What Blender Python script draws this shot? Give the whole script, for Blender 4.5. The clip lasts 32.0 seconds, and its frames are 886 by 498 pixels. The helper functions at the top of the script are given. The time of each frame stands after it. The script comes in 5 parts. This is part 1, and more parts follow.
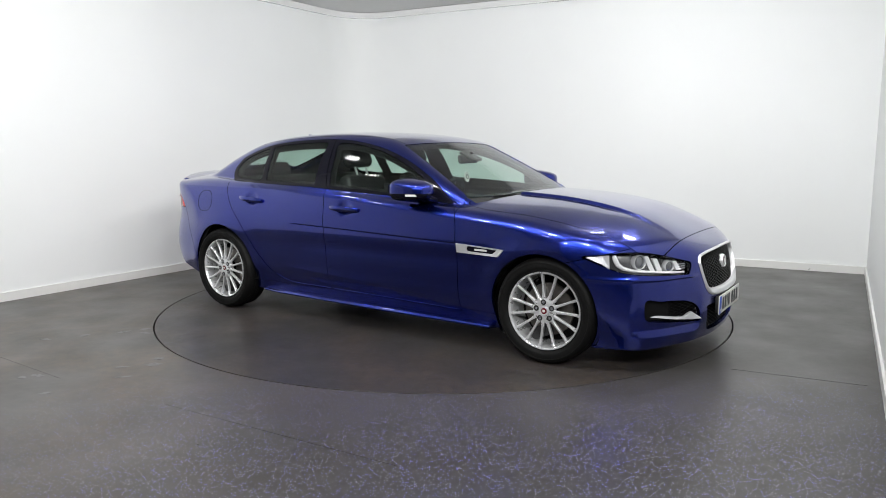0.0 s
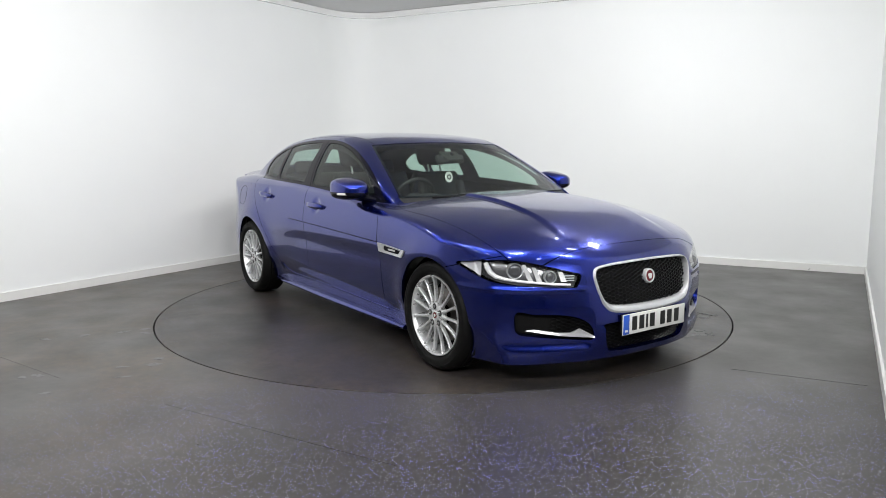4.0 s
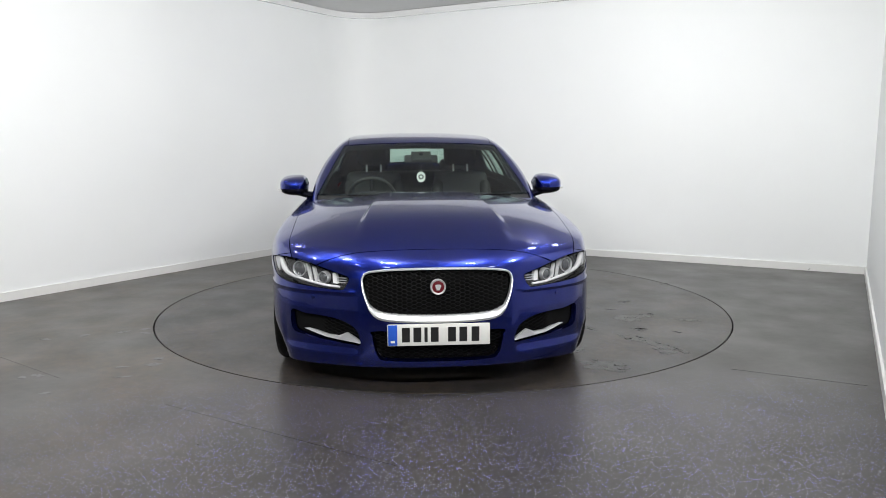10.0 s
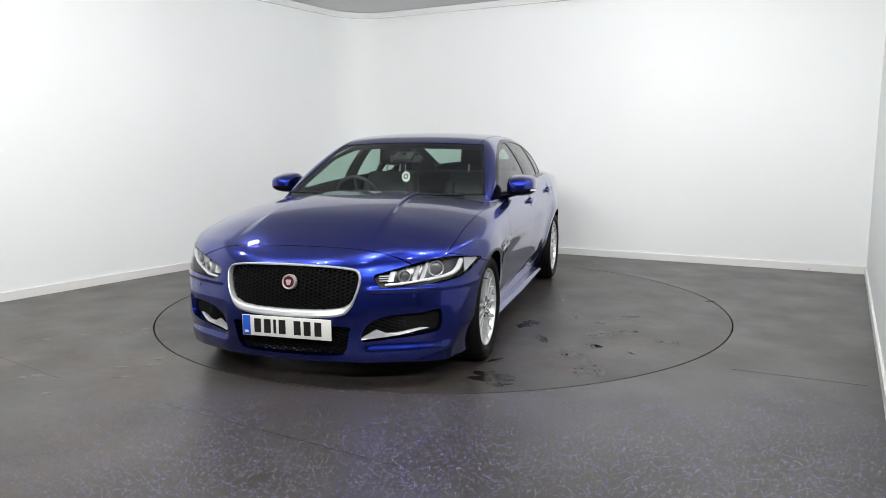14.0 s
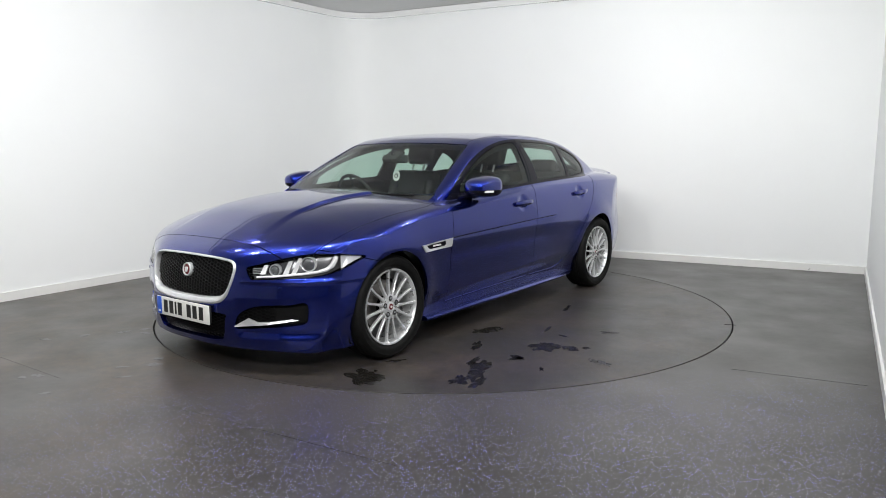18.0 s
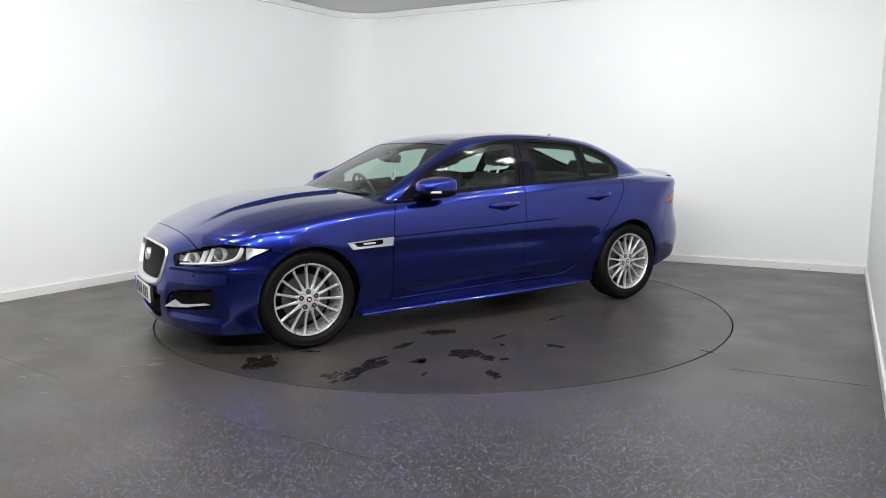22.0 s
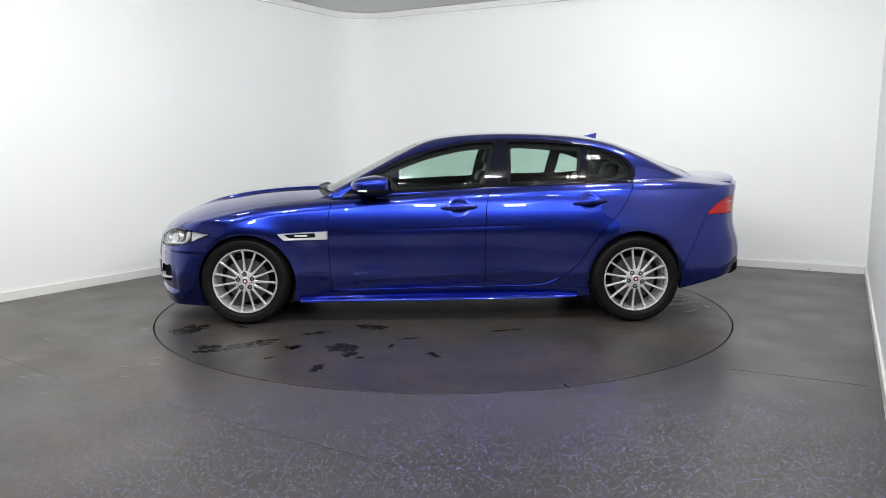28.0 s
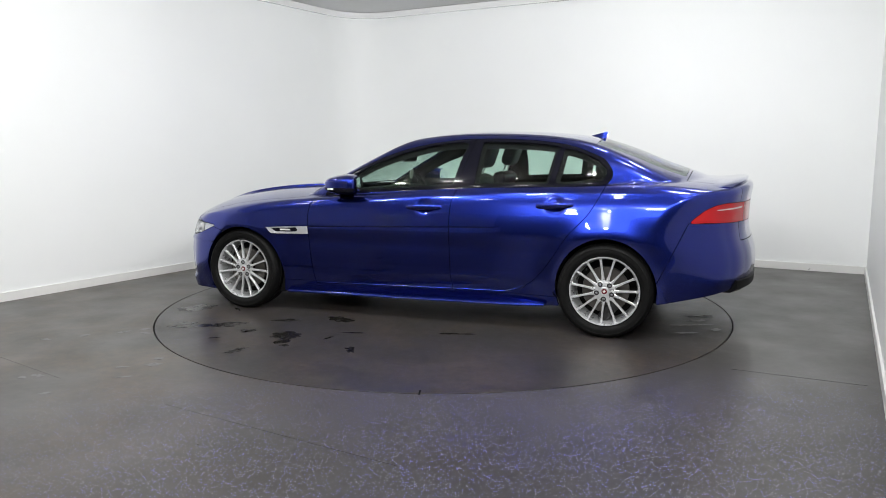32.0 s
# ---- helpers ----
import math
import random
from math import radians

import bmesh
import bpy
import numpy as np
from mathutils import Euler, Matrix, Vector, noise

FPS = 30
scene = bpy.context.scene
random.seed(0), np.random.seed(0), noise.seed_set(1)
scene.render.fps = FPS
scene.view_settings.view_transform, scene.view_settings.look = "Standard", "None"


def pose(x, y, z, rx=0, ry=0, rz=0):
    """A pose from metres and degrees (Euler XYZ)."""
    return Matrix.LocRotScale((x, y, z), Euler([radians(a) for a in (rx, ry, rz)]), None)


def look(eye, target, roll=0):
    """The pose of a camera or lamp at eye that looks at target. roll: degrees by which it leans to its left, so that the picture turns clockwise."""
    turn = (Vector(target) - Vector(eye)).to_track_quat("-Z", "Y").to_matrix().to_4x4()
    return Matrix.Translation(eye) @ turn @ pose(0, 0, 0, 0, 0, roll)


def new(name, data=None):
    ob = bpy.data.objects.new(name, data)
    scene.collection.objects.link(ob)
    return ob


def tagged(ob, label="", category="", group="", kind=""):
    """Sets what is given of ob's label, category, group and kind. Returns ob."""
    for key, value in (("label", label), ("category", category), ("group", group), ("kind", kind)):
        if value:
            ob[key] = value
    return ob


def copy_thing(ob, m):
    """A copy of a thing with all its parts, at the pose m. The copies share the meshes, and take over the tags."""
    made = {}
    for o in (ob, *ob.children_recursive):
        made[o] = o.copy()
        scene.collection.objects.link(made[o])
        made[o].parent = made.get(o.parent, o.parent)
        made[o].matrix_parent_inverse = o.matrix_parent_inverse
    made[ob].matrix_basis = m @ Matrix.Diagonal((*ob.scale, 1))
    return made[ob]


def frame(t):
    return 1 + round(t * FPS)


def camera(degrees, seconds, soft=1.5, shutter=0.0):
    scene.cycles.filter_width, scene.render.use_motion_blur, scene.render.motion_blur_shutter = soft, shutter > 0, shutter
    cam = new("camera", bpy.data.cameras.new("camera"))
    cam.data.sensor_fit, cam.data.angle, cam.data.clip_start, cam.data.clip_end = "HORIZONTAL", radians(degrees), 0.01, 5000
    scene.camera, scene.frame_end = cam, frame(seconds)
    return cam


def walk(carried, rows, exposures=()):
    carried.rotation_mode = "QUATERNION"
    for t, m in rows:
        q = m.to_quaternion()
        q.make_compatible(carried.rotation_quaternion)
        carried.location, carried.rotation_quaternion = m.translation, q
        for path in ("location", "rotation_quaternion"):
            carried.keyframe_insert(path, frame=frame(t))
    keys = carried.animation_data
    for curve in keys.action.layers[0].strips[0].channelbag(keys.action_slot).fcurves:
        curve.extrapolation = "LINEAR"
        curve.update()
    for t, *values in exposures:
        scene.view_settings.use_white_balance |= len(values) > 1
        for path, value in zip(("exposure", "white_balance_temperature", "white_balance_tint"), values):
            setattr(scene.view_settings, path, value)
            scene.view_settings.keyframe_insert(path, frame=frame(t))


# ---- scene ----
# Turntable studio: the camera stands still, the saloon turns with its disc.
cam = camera(62.81, 32.0, soft=0.6)
EYE = (0.0, -5.879, 1.286)
VIEW = look(EYE, (0.0, -5.879 + math.cos(0.1415), 1.286 - math.sin(0.1415)), roll=-0.2)
walk(cam, [(0, VIEW), (32, VIEW)])

# ---------------------------------------------------------------- light
SPIN = -0.090494            # radians a second
TURN_AT_16 = -2.03998

world = bpy.data.worlds.new("world")
scene.world = world
world.use_nodes = True
world.node_tree.nodes["Background"].inputs[0].default_value = (0.9, 0.95, 1.0, 1)
world.node_tree.nodes["Background"].inputs[1].default_value = 0.05
scene.view_settings.exposure = 0.05


# ---------------------------------------------------------------- materials
def shader(name, base, rough=0.5, metal=0.0, coat=0.0, spec=0.5, coat_rough=0.03):
    m = bpy.data.materials.new(name)
    m.use_nodes = True
    b = m.node_tree.nodes["Principled BSDF"]
    b.inputs["Base Color"].default_value = (*base, 1)
    b.inputs["Roughness"].default_value = rough
    b.inputs["Metallic"].default_value = metal
    b.inputs["Coat Weight"].default_value = coat
    b.inputs["Coat Roughness"].default_value = coat_rough
    b.inputs["Specular IOR Level"].default_value = spec
    return m


def node(m, kind, **given):
    n = m.node_tree.nodes.new(kind)
    for k, v in given.items():
        n.inputs[k.replace("_", " ")].default_value = v
    return n


def link(m, a, out, b, into):
    m.node_tree.links.new(a.outputs[out], b.inputs[into])


def bsdf(m):
    return m.node_tree.nodes["Principled BSDF"]


def grain(m, scale, low, high, into="Roughness", detail=4.0):
    """Drive one value of the shader by noise."""
    co = m.node_tree.nodes.new("ShaderNodeTexCoord")
    n = node(m, "ShaderNodeTexNoise", Scale=scale, Detail=detail)
    r = m.node_tree.nodes.new("ShaderNodeMapRange")
    r.inputs["From Min"].default_value, r.inputs["From Max"].default_value = 0.3, 0.7
    r.inputs["To Min"].default_value, r.inputs["To Max"].default_value = low, high
    link(m, co, "Object", n, "Vector")
    link(m, n, "Fac", r, "Value")
    link(m, r, "Result", bsdf(m), into)
    return n


def bump(m, scale, strength, distance=0.002, detail=3.0):
    co = m.node_tree.nodes.new("ShaderNodeTexCoord")
    n = node(m, "ShaderNodeTexNoise", Scale=scale, Detail=detail)
    b = node(m, "ShaderNodeBump", Strength=strength, Distance=distance)
    link(m, co, "Object", n, "Vector")
    link(m, n, "Fac", b, "Height")
    link(m, b, "Normal", bsdf(m), "Normal")


def mixed(m, fac_node, fac_out, c0, c1):
    """Mix two colours (tuples or node outputs) by a factor; returns the mix node."""
    x = m.node_tree.nodes.new("ShaderNodeMix")
    x.data_type = "RGBA"
    m.node_tree.links.new(fac_node.outputs[fac_out], x.inputs[0])
    for i, c in ((6, c0), (7, c1)):
        if isinstance(c, tuple):
            x.inputs[i].default_value = (*c, 1)
        else:
            m.node_tree.links.new(c, x.inputs[i])
    return x


def ramp(m, src, out, a, b):
    r = m.node_tree.nodes.new("ShaderNodeMapRange")
    r.inputs["From Min"].default_value, r.inputs["From Max"].default_value = a, b
    r.clamp = True
    m.node_tree.links.new(src.outputs[out], r.inputs["Value"])
    return r


def wall_material():
    m = shader("white_wall_paint", (0.83, 0.84, 0.83), 0.55, spec=0.3)
    co = m.node_tree.nodes.new("ShaderNodeTexCoord")
    n = node(m, "ShaderNodeTexNoise", Scale=0.7, Detail=5.0)
    link(m, co, "Object", n, "Vector")
    r = ramp(m, n, "Fac", 0.35, 0.7)
    x = mixed(m, r, "Result", (0.85, 0.865, 0.862), (0.88, 0.895, 0.892))
    link(m, x, 2, bsdf(m), "Base Color")
    bump(m, 60, 0.08, 0.001)
    return m


def vinyl_material(name, tone, blue, pale, gloss, trodden):
    """Dark safety vinyl with small pale and blue flecks, a dusty film that hides them in places, and brown tread marks."""
    m = shader(name, tone, 0.3, spec=gloss)
    co = m.node_tree.nodes.new("ShaderNodeTexCoord")

    def cloud(scale, detail, rough, low, high):
        n = node(m, "ShaderNodeTexNoise", Scale=scale, Detail=detail, Roughness=rough)
        link(m, co, "Object", n, "Vector")
        return ramp(m, n, "Fac", low, high)

    def times(a, out_a, b, out_b):
        p = m.node_tree.nodes.new("ShaderNodeMath")
        p.operation = "MULTIPLY"
        link(m, a, out_a, p, 0)
        link(m, b, out_b, p, 1)
        return p
    # flecks
    v = node(m, "ShaderNodeTexVoronoi", Scale=110.0)
    link(m, co, "Object", v, "Vector")
    near = ramp(m, v, "Distance", 0.31, 0.20)
    pick = m.node_tree.nodes.new("ShaderNodeSeparateColor")
    link(m, v, "Color", pick, "Color")
    chosen = ramp(m, pick, "Red", 0.48, 0.52)
    fleck_here = times(near, "Result", chosen, "Result")
    fleck_here = times(fleck_here, "Value", cloud(0.8, 4.0, 0.6, 0.18, 0.42), "Result")
    axes = m.node_tree.nodes.new("ShaderNodeSeparateXYZ")
    link(m, co, "Object", axes, "Vector")
    if trodden:
        # the film is wiped off before the turntable
        for axis, low, high in (("Y", -1.8, -2.4), ("X", -2.3, -1.1), ("X", 2.6, 1.7)):
            fleck_here = times(fleck_here, "Value", ramp(m, axes, axis, low, high), "Result")
    hue = ramp(m, pick, "Green", 0.30, 0.70)
    fleck = mixed(m, hue, "Result", pale, blue)
    # cloudy wear
    wear = mixed(m, cloud(0.9, 6.0, 0.6, 0.36, 0.68), "Result", tone, tuple(c * 1.25 + 0.002 for c in tone))
    tread = cloud(1.5, 7.0, 0.62, 0.42, 0.62)
    if trodden:
        # brown dirt carried in on the entrance side
        tread = times(tread, "Result", ramp(m, axes, "X", -0.2, -1.7), "Result")
        out = "Value"
    else:
        out = "Result"
    brown = mixed(m, tread, out, wear.outputs[2], (0.084, 0.062, 0.043) if trodden else (0.068, 0.053, 0.041))
    dirty = mixed(m, cloud(17.0, 8.0, 0.7, 0.40, 0.66), "Result", brown.outputs[2], tuple(c * (0.86 if trodden else 0.62) for c in tone))
    full = mixed(m, fleck_here, "Value", dirty.outputs[2], fleck.outputs[2])
    link(m, full, 2, bsdf(m), "Base Color")
    n3 = node(m, "ShaderNodeTexNoise", Scale=2.2, Detail=7.0)
    link(m, co, "Object", n3, "Vector")
    r3 = m.node_tree.nodes.new("ShaderNodeMapRange")
    r3.inputs["From Min"].default_value, r3.inputs["From Max"].default_value = 0.3, 0.7
    r3.inputs["To Min"].default_value, r3.inputs["To Max"].default_value = 0.29, 0.43
    link(m, n3, "Fac", r3, "Value")
    link(m, r3, "Result", bsdf(m), "Roughness")
    bump(m, 220, 0.10, 0.0006)
    return m


def paint_material():
    """Deep blue metallic lacquer: flakes under a clear coat."""
    m = shader("blue_metallic_paint", (0.007, 0.023, 0.26), 0.24, metal=0.97, coat=1.0, coat_rough=0.015)
    co = m.node_tree.nodes.new("ShaderNodeTexCoord")
    v = node(m, "ShaderNodeTexVoronoi", Scale=900.0)
    link(m, co, "Object", v, "Vector")
    pick = m.node_tree.nodes.new("ShaderNodeSeparateColor")
    link(m, v, "Color", pick, "Color")
    x = mixed(m, pick, "Red", (0.0056, 0.0140, 0.155), (0.0112, 0.0275, 0.300))
    link(m, x, 2, bsdf(m), "Base Color")
    return m


def glass_material(name, tint, gloss=0.03):
    m = bpy.data.materials.new(name)
    m.use_nodes = True
    t = m.node_tree
    t.nodes.remove(t.nodes["Principled BSDF"])
    tr, gl = t.nodes.new("ShaderNodeBsdfTransparent"), t.nodes.new("ShaderNodeBsdfGlossy")
    tr.inputs["Color"].default_value = (*tint, 1)
    gl.inputs["Roughness"].default_value = 0.01
    lw = t.nodes.new("ShaderNodeLayerWeight")
    lw.inputs["Blend"].default_value = 0.5
    pw = t.nodes.new("ShaderNodeMath")
    pw.operation = "POWER"
    pw.inputs[1].default_value = 4.5
    fr = t.nodes.new("ShaderNodeMapRange")
    fr.inputs["To Min"].default_value = gloss
    t.links.new(lw.outputs["Facing"], pw.inputs[0])
    t.links.new(pw.outputs[0], fr.inputs["Value"])
    mx = t.nodes.new("ShaderNodeMixShader")
    t.links.new(fr.outputs[0], mx.inputs[0])
    t.links.new(tr.outputs[0], mx.inputs[1])
    t.links.new(gl.outputs[0], mx.inputs[2])
    t.links.new(mx.outputs[0], t.nodes["Material Output"].inputs["Surface"])
    return m


WALL = wall_material()
CEILING = shader("matt_ceiling_grey", (0.76, 0.76, 0.755), 0.8, spec=0.2)
bump(CEILING, 45, 0.25, 0.002)
# unseen wall behind the camera, grey to darken reflections in the car
SHADE_WALL = shader("unseen_wall_grey", (0.26, 0.26, 0.26), 0.7)
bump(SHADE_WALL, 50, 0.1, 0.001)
FILM = shader("dried_water_film", (0.012, 0.011, 0.0095), 0.24, spec=0.42)
grain(FILM, 12, 0.18, 0.30)
DRIED = shader("chalky_dried_streak", (0.27, 0.268, 0.26), 0.40, spec=0.4)
# floor marks; the wall's reflection is put into their pale colour
FAINT = shader("pale_sheen_mark", (0.15, 0.15, 0.152), 0.4, spec=0.4)
grain(FAINT, 20, 0.3, 0.5)
LEDGE = shader("glossy_white_ledge", (0.84, 0.845, 0.84), 0.10, coat=0.4)
grain(DRIED, 20, 0.3, 0.6)
TRIM = shader("white_gloss_trim", (0.78, 0.78, 0.76), 0.35)
grain(TRIM, 9, 0.28, 0.5)
FLOOR = vinyl_material("speckled_grey_vinyl", (0.053, 0.049, 0.046), (0.28, 0.28, 1.0), (0.60, 0.60, 0.68), 0.55, 1.0)
DISC = vinyl_material("worn_disc_vinyl", (0.035, 0.032, 0.029), (0.07, 0.07, 0.20), (0.11, 0.11, 0.11), 0.50, 0.0)
SEAM = shader("weld_seam_grey", (0.034, 0.032, 0.031), 0.5, spec=0.3)
GAP = shader("black_gap", (0.006, 0.006, 0.006), 0.85, spec=0.12)
PAINT = paint_material()
GLASS = glass_material("green_tinted_glass", (0.67, 0.82, 0.75))
SCREEN = glass_material("windscreen_glass", (0.72, 0.87, 0.80), 0.055)
LENS = glass_material("clear_lamp_lens", (0.95, 0.96, 0.97))
PIANO = shader("gloss_black_trim", (0.005, 0.005, 0.009), 0.06, spec=0.14)
PLASTIC = shader("black_plastic", (0.018, 0.018, 0.019), 0.45)
grain(PLASTIC, 40, 0.38, 0.55)
CLOTH = shader("charcoal_trim", (0.028, 0.029, 0.028), 0.85, spec=0.15)
bump(CLOTH, 90, 0.08, 0.001)
LEATHER = shader("black_leather", (0.017, 0.017, 0.0175), 0.5, spec=0.3)
bump(LEATHER, 70, 0.1, 0.001)
CHROME = shader("bright_chrome", (0.80, 0.81, 0.83), 0.12, metal=1.0)
SATIN = shader("satin_silver_metal", (0.72, 0.73, 0.74), 0.30, metal=0.6)
MESH_BLACK = shader("matt_black_mesh", (0.0035, 0.0035, 0.004), 0.5, spec=0.12)
BARS = shader("gloss_black_grille_bars", (0.008, 0.008, 0.0085), 0.24)
ALLOY = shader("silver_alloy_paint", (0.72, 0.73, 0.74), 0.27, metal=0.7, coat=0.5)
grain(ALLOY, 30, 0.24, 0.38)
RUBBER = shader("tyre_rubber", (0.0040, 0.0040, 0.0040), 0.6, spec=0.14)
grain(RUBBER, 25, 0.5, 0.72)
STEEL = shader("brake_steel", (0.16, 0.15, 0.14), 0.35, metal=0.9)
RED = shader("red_badge_enamel", (0.13, 0.012, 0.018), 0.25, coat=0.6)
TAIL = shader("red_tail_lens", (0.42, 0.003, 0.006), 0.22, coat=0.5, spec=0.25)
TAIL_CLEAR = shader("clear_tail_lens", (0.62, 0.45, 0.45), 0.1, coat=1.0)
PLATE = shader("white_plate", (0.78, 0.78, 0.74), 0.35)
PLATE_BLUE = shader("blue_plate_band", (0.02, 0.10, 0.55), 0.35)
INK = shader("black_ink", (0.012, 0.012, 0.012), 0.4)
PALE = shader("pale_silver_grey", (0.62, 0.62, 0.60), 0.35)
BOWL = shader("lamp_bowl", (0.085, 0.085, 0.09), 0.18, metal=0.3)
FOIL = shader("aluminised_reflector", (0.66, 0.66, 0.68), 0.28, metal=0.5)


# ---------------------------------------------------------------- mesh helpers
def mesh_object(name, verts, faces, material, parent=None, label="", normals=None, smooth=True):
    me = bpy.data.meshes.new(name)
    me.from_pydata([tuple(map(float, v)) for v in verts], [], [tuple(map(int, f)) for f in faces])
    me.materials.append(material)
    me.polygons.foreach_set("use_smooth", [smooth] * len(me.polygons))
    me.update()
    if normals is not None:
        me.normals_split_custom_set_from_vertices([tuple(map(float, n)) for n in normals])
    ob = new(name, me)
    if parent is not None:
        ob.parent = parent
    if label:
        tagged(ob, label)
    return ob


def part(name, bm, material, parent, label="", smooth=True):
    """Link a bmesh as one mesh object under a thing."""
    bmesh.ops.recalc_face_normals(bm, faces=bm.faces)
    me = bpy.data.meshes.new(name)
    bm.to_mesh(me)
    bm.free()
    me.materials.append(material)
    me.polygons.foreach_set("use_smooth", [smooth] * len(me.polygons))
    if smooth:
        me.set_sharp_from_angle(angle=radians(38))
    ob = new(name, me)
    ob.parent = parent
    if label:
        tagged(ob, label)
    return ob


def box(bm, centre, size, bevel=0.0, turn=None, segments=2):
    """A bevelled box added to bm."""
    made = bmesh.ops.create_cube(bm, size=1.0)["verts"]
    m = Matrix.Translation(centre) @ (turn or Matrix()) @ Matrix.Diagonal((*size, 1))
    bmesh.ops.transform(bm, matrix=m, verts=made)
    if bevel:
        edges = {e for v in made for e in v.link_edges}
        bmesh.ops.bevel(bm, geom=list(edges), offset=bevel, segments=segments, affect="EDGES", profile=0.5)
    return bm


def lathe(bm, profile, axis_pose, steps=48, closed=False):
    """Turn (radius, height) points round the pose's z axis."""
    rings = []
    for i in range(steps):
        a = 2 * math.pi * i / steps
        rings.append([bm.verts.new(axis_pose @ Vector((r * math.cos(a), r * math.sin(a), h))) for r, h in profile])
    n = len(profile)
    for i in range(steps):
        p, q = rings[i], rings[(i + 1) % steps]
        for j in range(n if closed else n - 1):
            k = (j + 1) % n
            bm.faces.new((p[j], q[j], q[k], p[k]))
    return bm


def tube(bm, points, radius, sides=8, flat=1.0):
    """A closed tube along points; flat squashes its height."""
    pts = [Vector(p) for p in points]
    rings = []
    for i, p in enumerate(pts):
        d = (pts[min(i + 1, len(pts) - 1)] - pts[max(i - 1, 0)]).normalized()
        side = d.cross(Vector((0, 0, 1)))
        side = side.normalized() if side.length > 1e-4 else Vector((1, 0, 0))
        up = side.cross(d)
        r = radius[i] if isinstance(radius, (list, tuple)) else radius
        rings.append([bm.verts.new(p + side * r * math.cos(a) + up * r * flat * math.sin(a)) for a in (2 * math.pi * k / sides for k in range(sides))])
    for p, q in zip(rings, rings[1:]):
        for k in range(sides):
            bm.faces.new((p[k], p[(k + 1) % sides], q[(k + 1) % sides], q[k]))
    bm.faces.new(rings[0][::-1])
    bm.faces.new(rings[-1])
    return bm


def prism(bm, outline, place, depth):
    """Extrude a 2D outline: place(u, v, w) gives the point, w runs 0..depth."""
    a = [bm.verts.new(place(u, v, 0.0)) for u, v in outline]
    b = [bm.verts.new(place(u, v, depth)) for u, v in outline]
    n = len(a)
    bm.faces.new(a)
    bm.faces.new(b[::-1])
    for i in range(n):
        bm.faces.new((a[i], b[i], b[(i + 1) % n], a[(i + 1) % n]))
    return bm


def thing(name, label, category, group="", kind=""):
    return tagged(new(name), label, category, group, kind)


# ---------------------------------------------------------------- the room
CORNER_LEFT, CORNER_BACK, CORNER_RIGHT = Vector((-1.17, 4.07, 0)), Vector((4.22, 1.25, 0)), Vector((1.70, -3.34, 0))
WALL_TOP, CEILING_Z = 2.918, 2.992
DISC_R = 2.222


def rounded_plan():
    """The inner line of the walls, with the far corner rounded."""
    pts = [Vector((-6.45, -4.19, 0))]
    along_left = (CORNER_LEFT - Vector((-3.72, 0.08, 0))).normalized()
    along_back = (CORNER_BACK - CORNER_LEFT).normalized()
    reach = 0.62
    a, b = CORNER_LEFT - along_left * reach, CORNER_LEFT + along_back * reach
    for i in range(13):
        t = i / 12
        pts.append(a * (1 - t) ** 2 + CORNER_LEFT * 2 * t * (1 - t) + b * t * t)
    pts += [CORNER_BACK, CORNER_RIGHT, Vector((2.7, -3.9, 0)), Vector((2.7, -7.6, 0)), Vector((-4.6, -7.6, 0))]
    return pts


PLAN = rounded_plan()


def outward(i, line):
    """Outward direction at a corner of the closed wall line."""
    p, a, b = line[i], line[i - 1], line[(i + 1) % len(line)]
    n1 = Vector((-(p - a).y, (p - a).x, 0)).normalized()
    n2 = Vector((-(b - p).y, (b - p).x, 0)).normalized()
    m = (n1 + n2).normalized()
    return m / max(0.35, m.dot(n1))


def wall_strip(name, first, last, z0, z1, inset, thick, material, label, category="wall"):
    """A run of wall from plan corner first to last, thick outwards, standing inset inside the line."""
    verts, faces = [], []
    idx = list(range(first, last + 1))
    for i in idx:
        k = i % len(PLAN)
        o = outward(k, PLAN)
        for q, z in ((-inset, z0), (-inset, z1), (thick, z1), (thick, z0)):
            p = PLAN[k] + o * q
            verts.append((p.x, p.y, z))
    for j in range(len(idx) - 1):
        for c in range(4):
            d = (c + 1) % 4
            faces.append((4 * j + c, 4 * j + d, 4 * j + 4 + d, 4 * j + 4 + c))
    faces += [(0, 3, 2, 1), tuple(4 * (len(idx) - 1) + c for c in range(4))]
    ob = mesh_object(name, verts, faces, material, smooth=True)
    ob.data.set_sharp_from_angle(angle=radians(30))
    return tagged(ob, label, category, kind="structure")


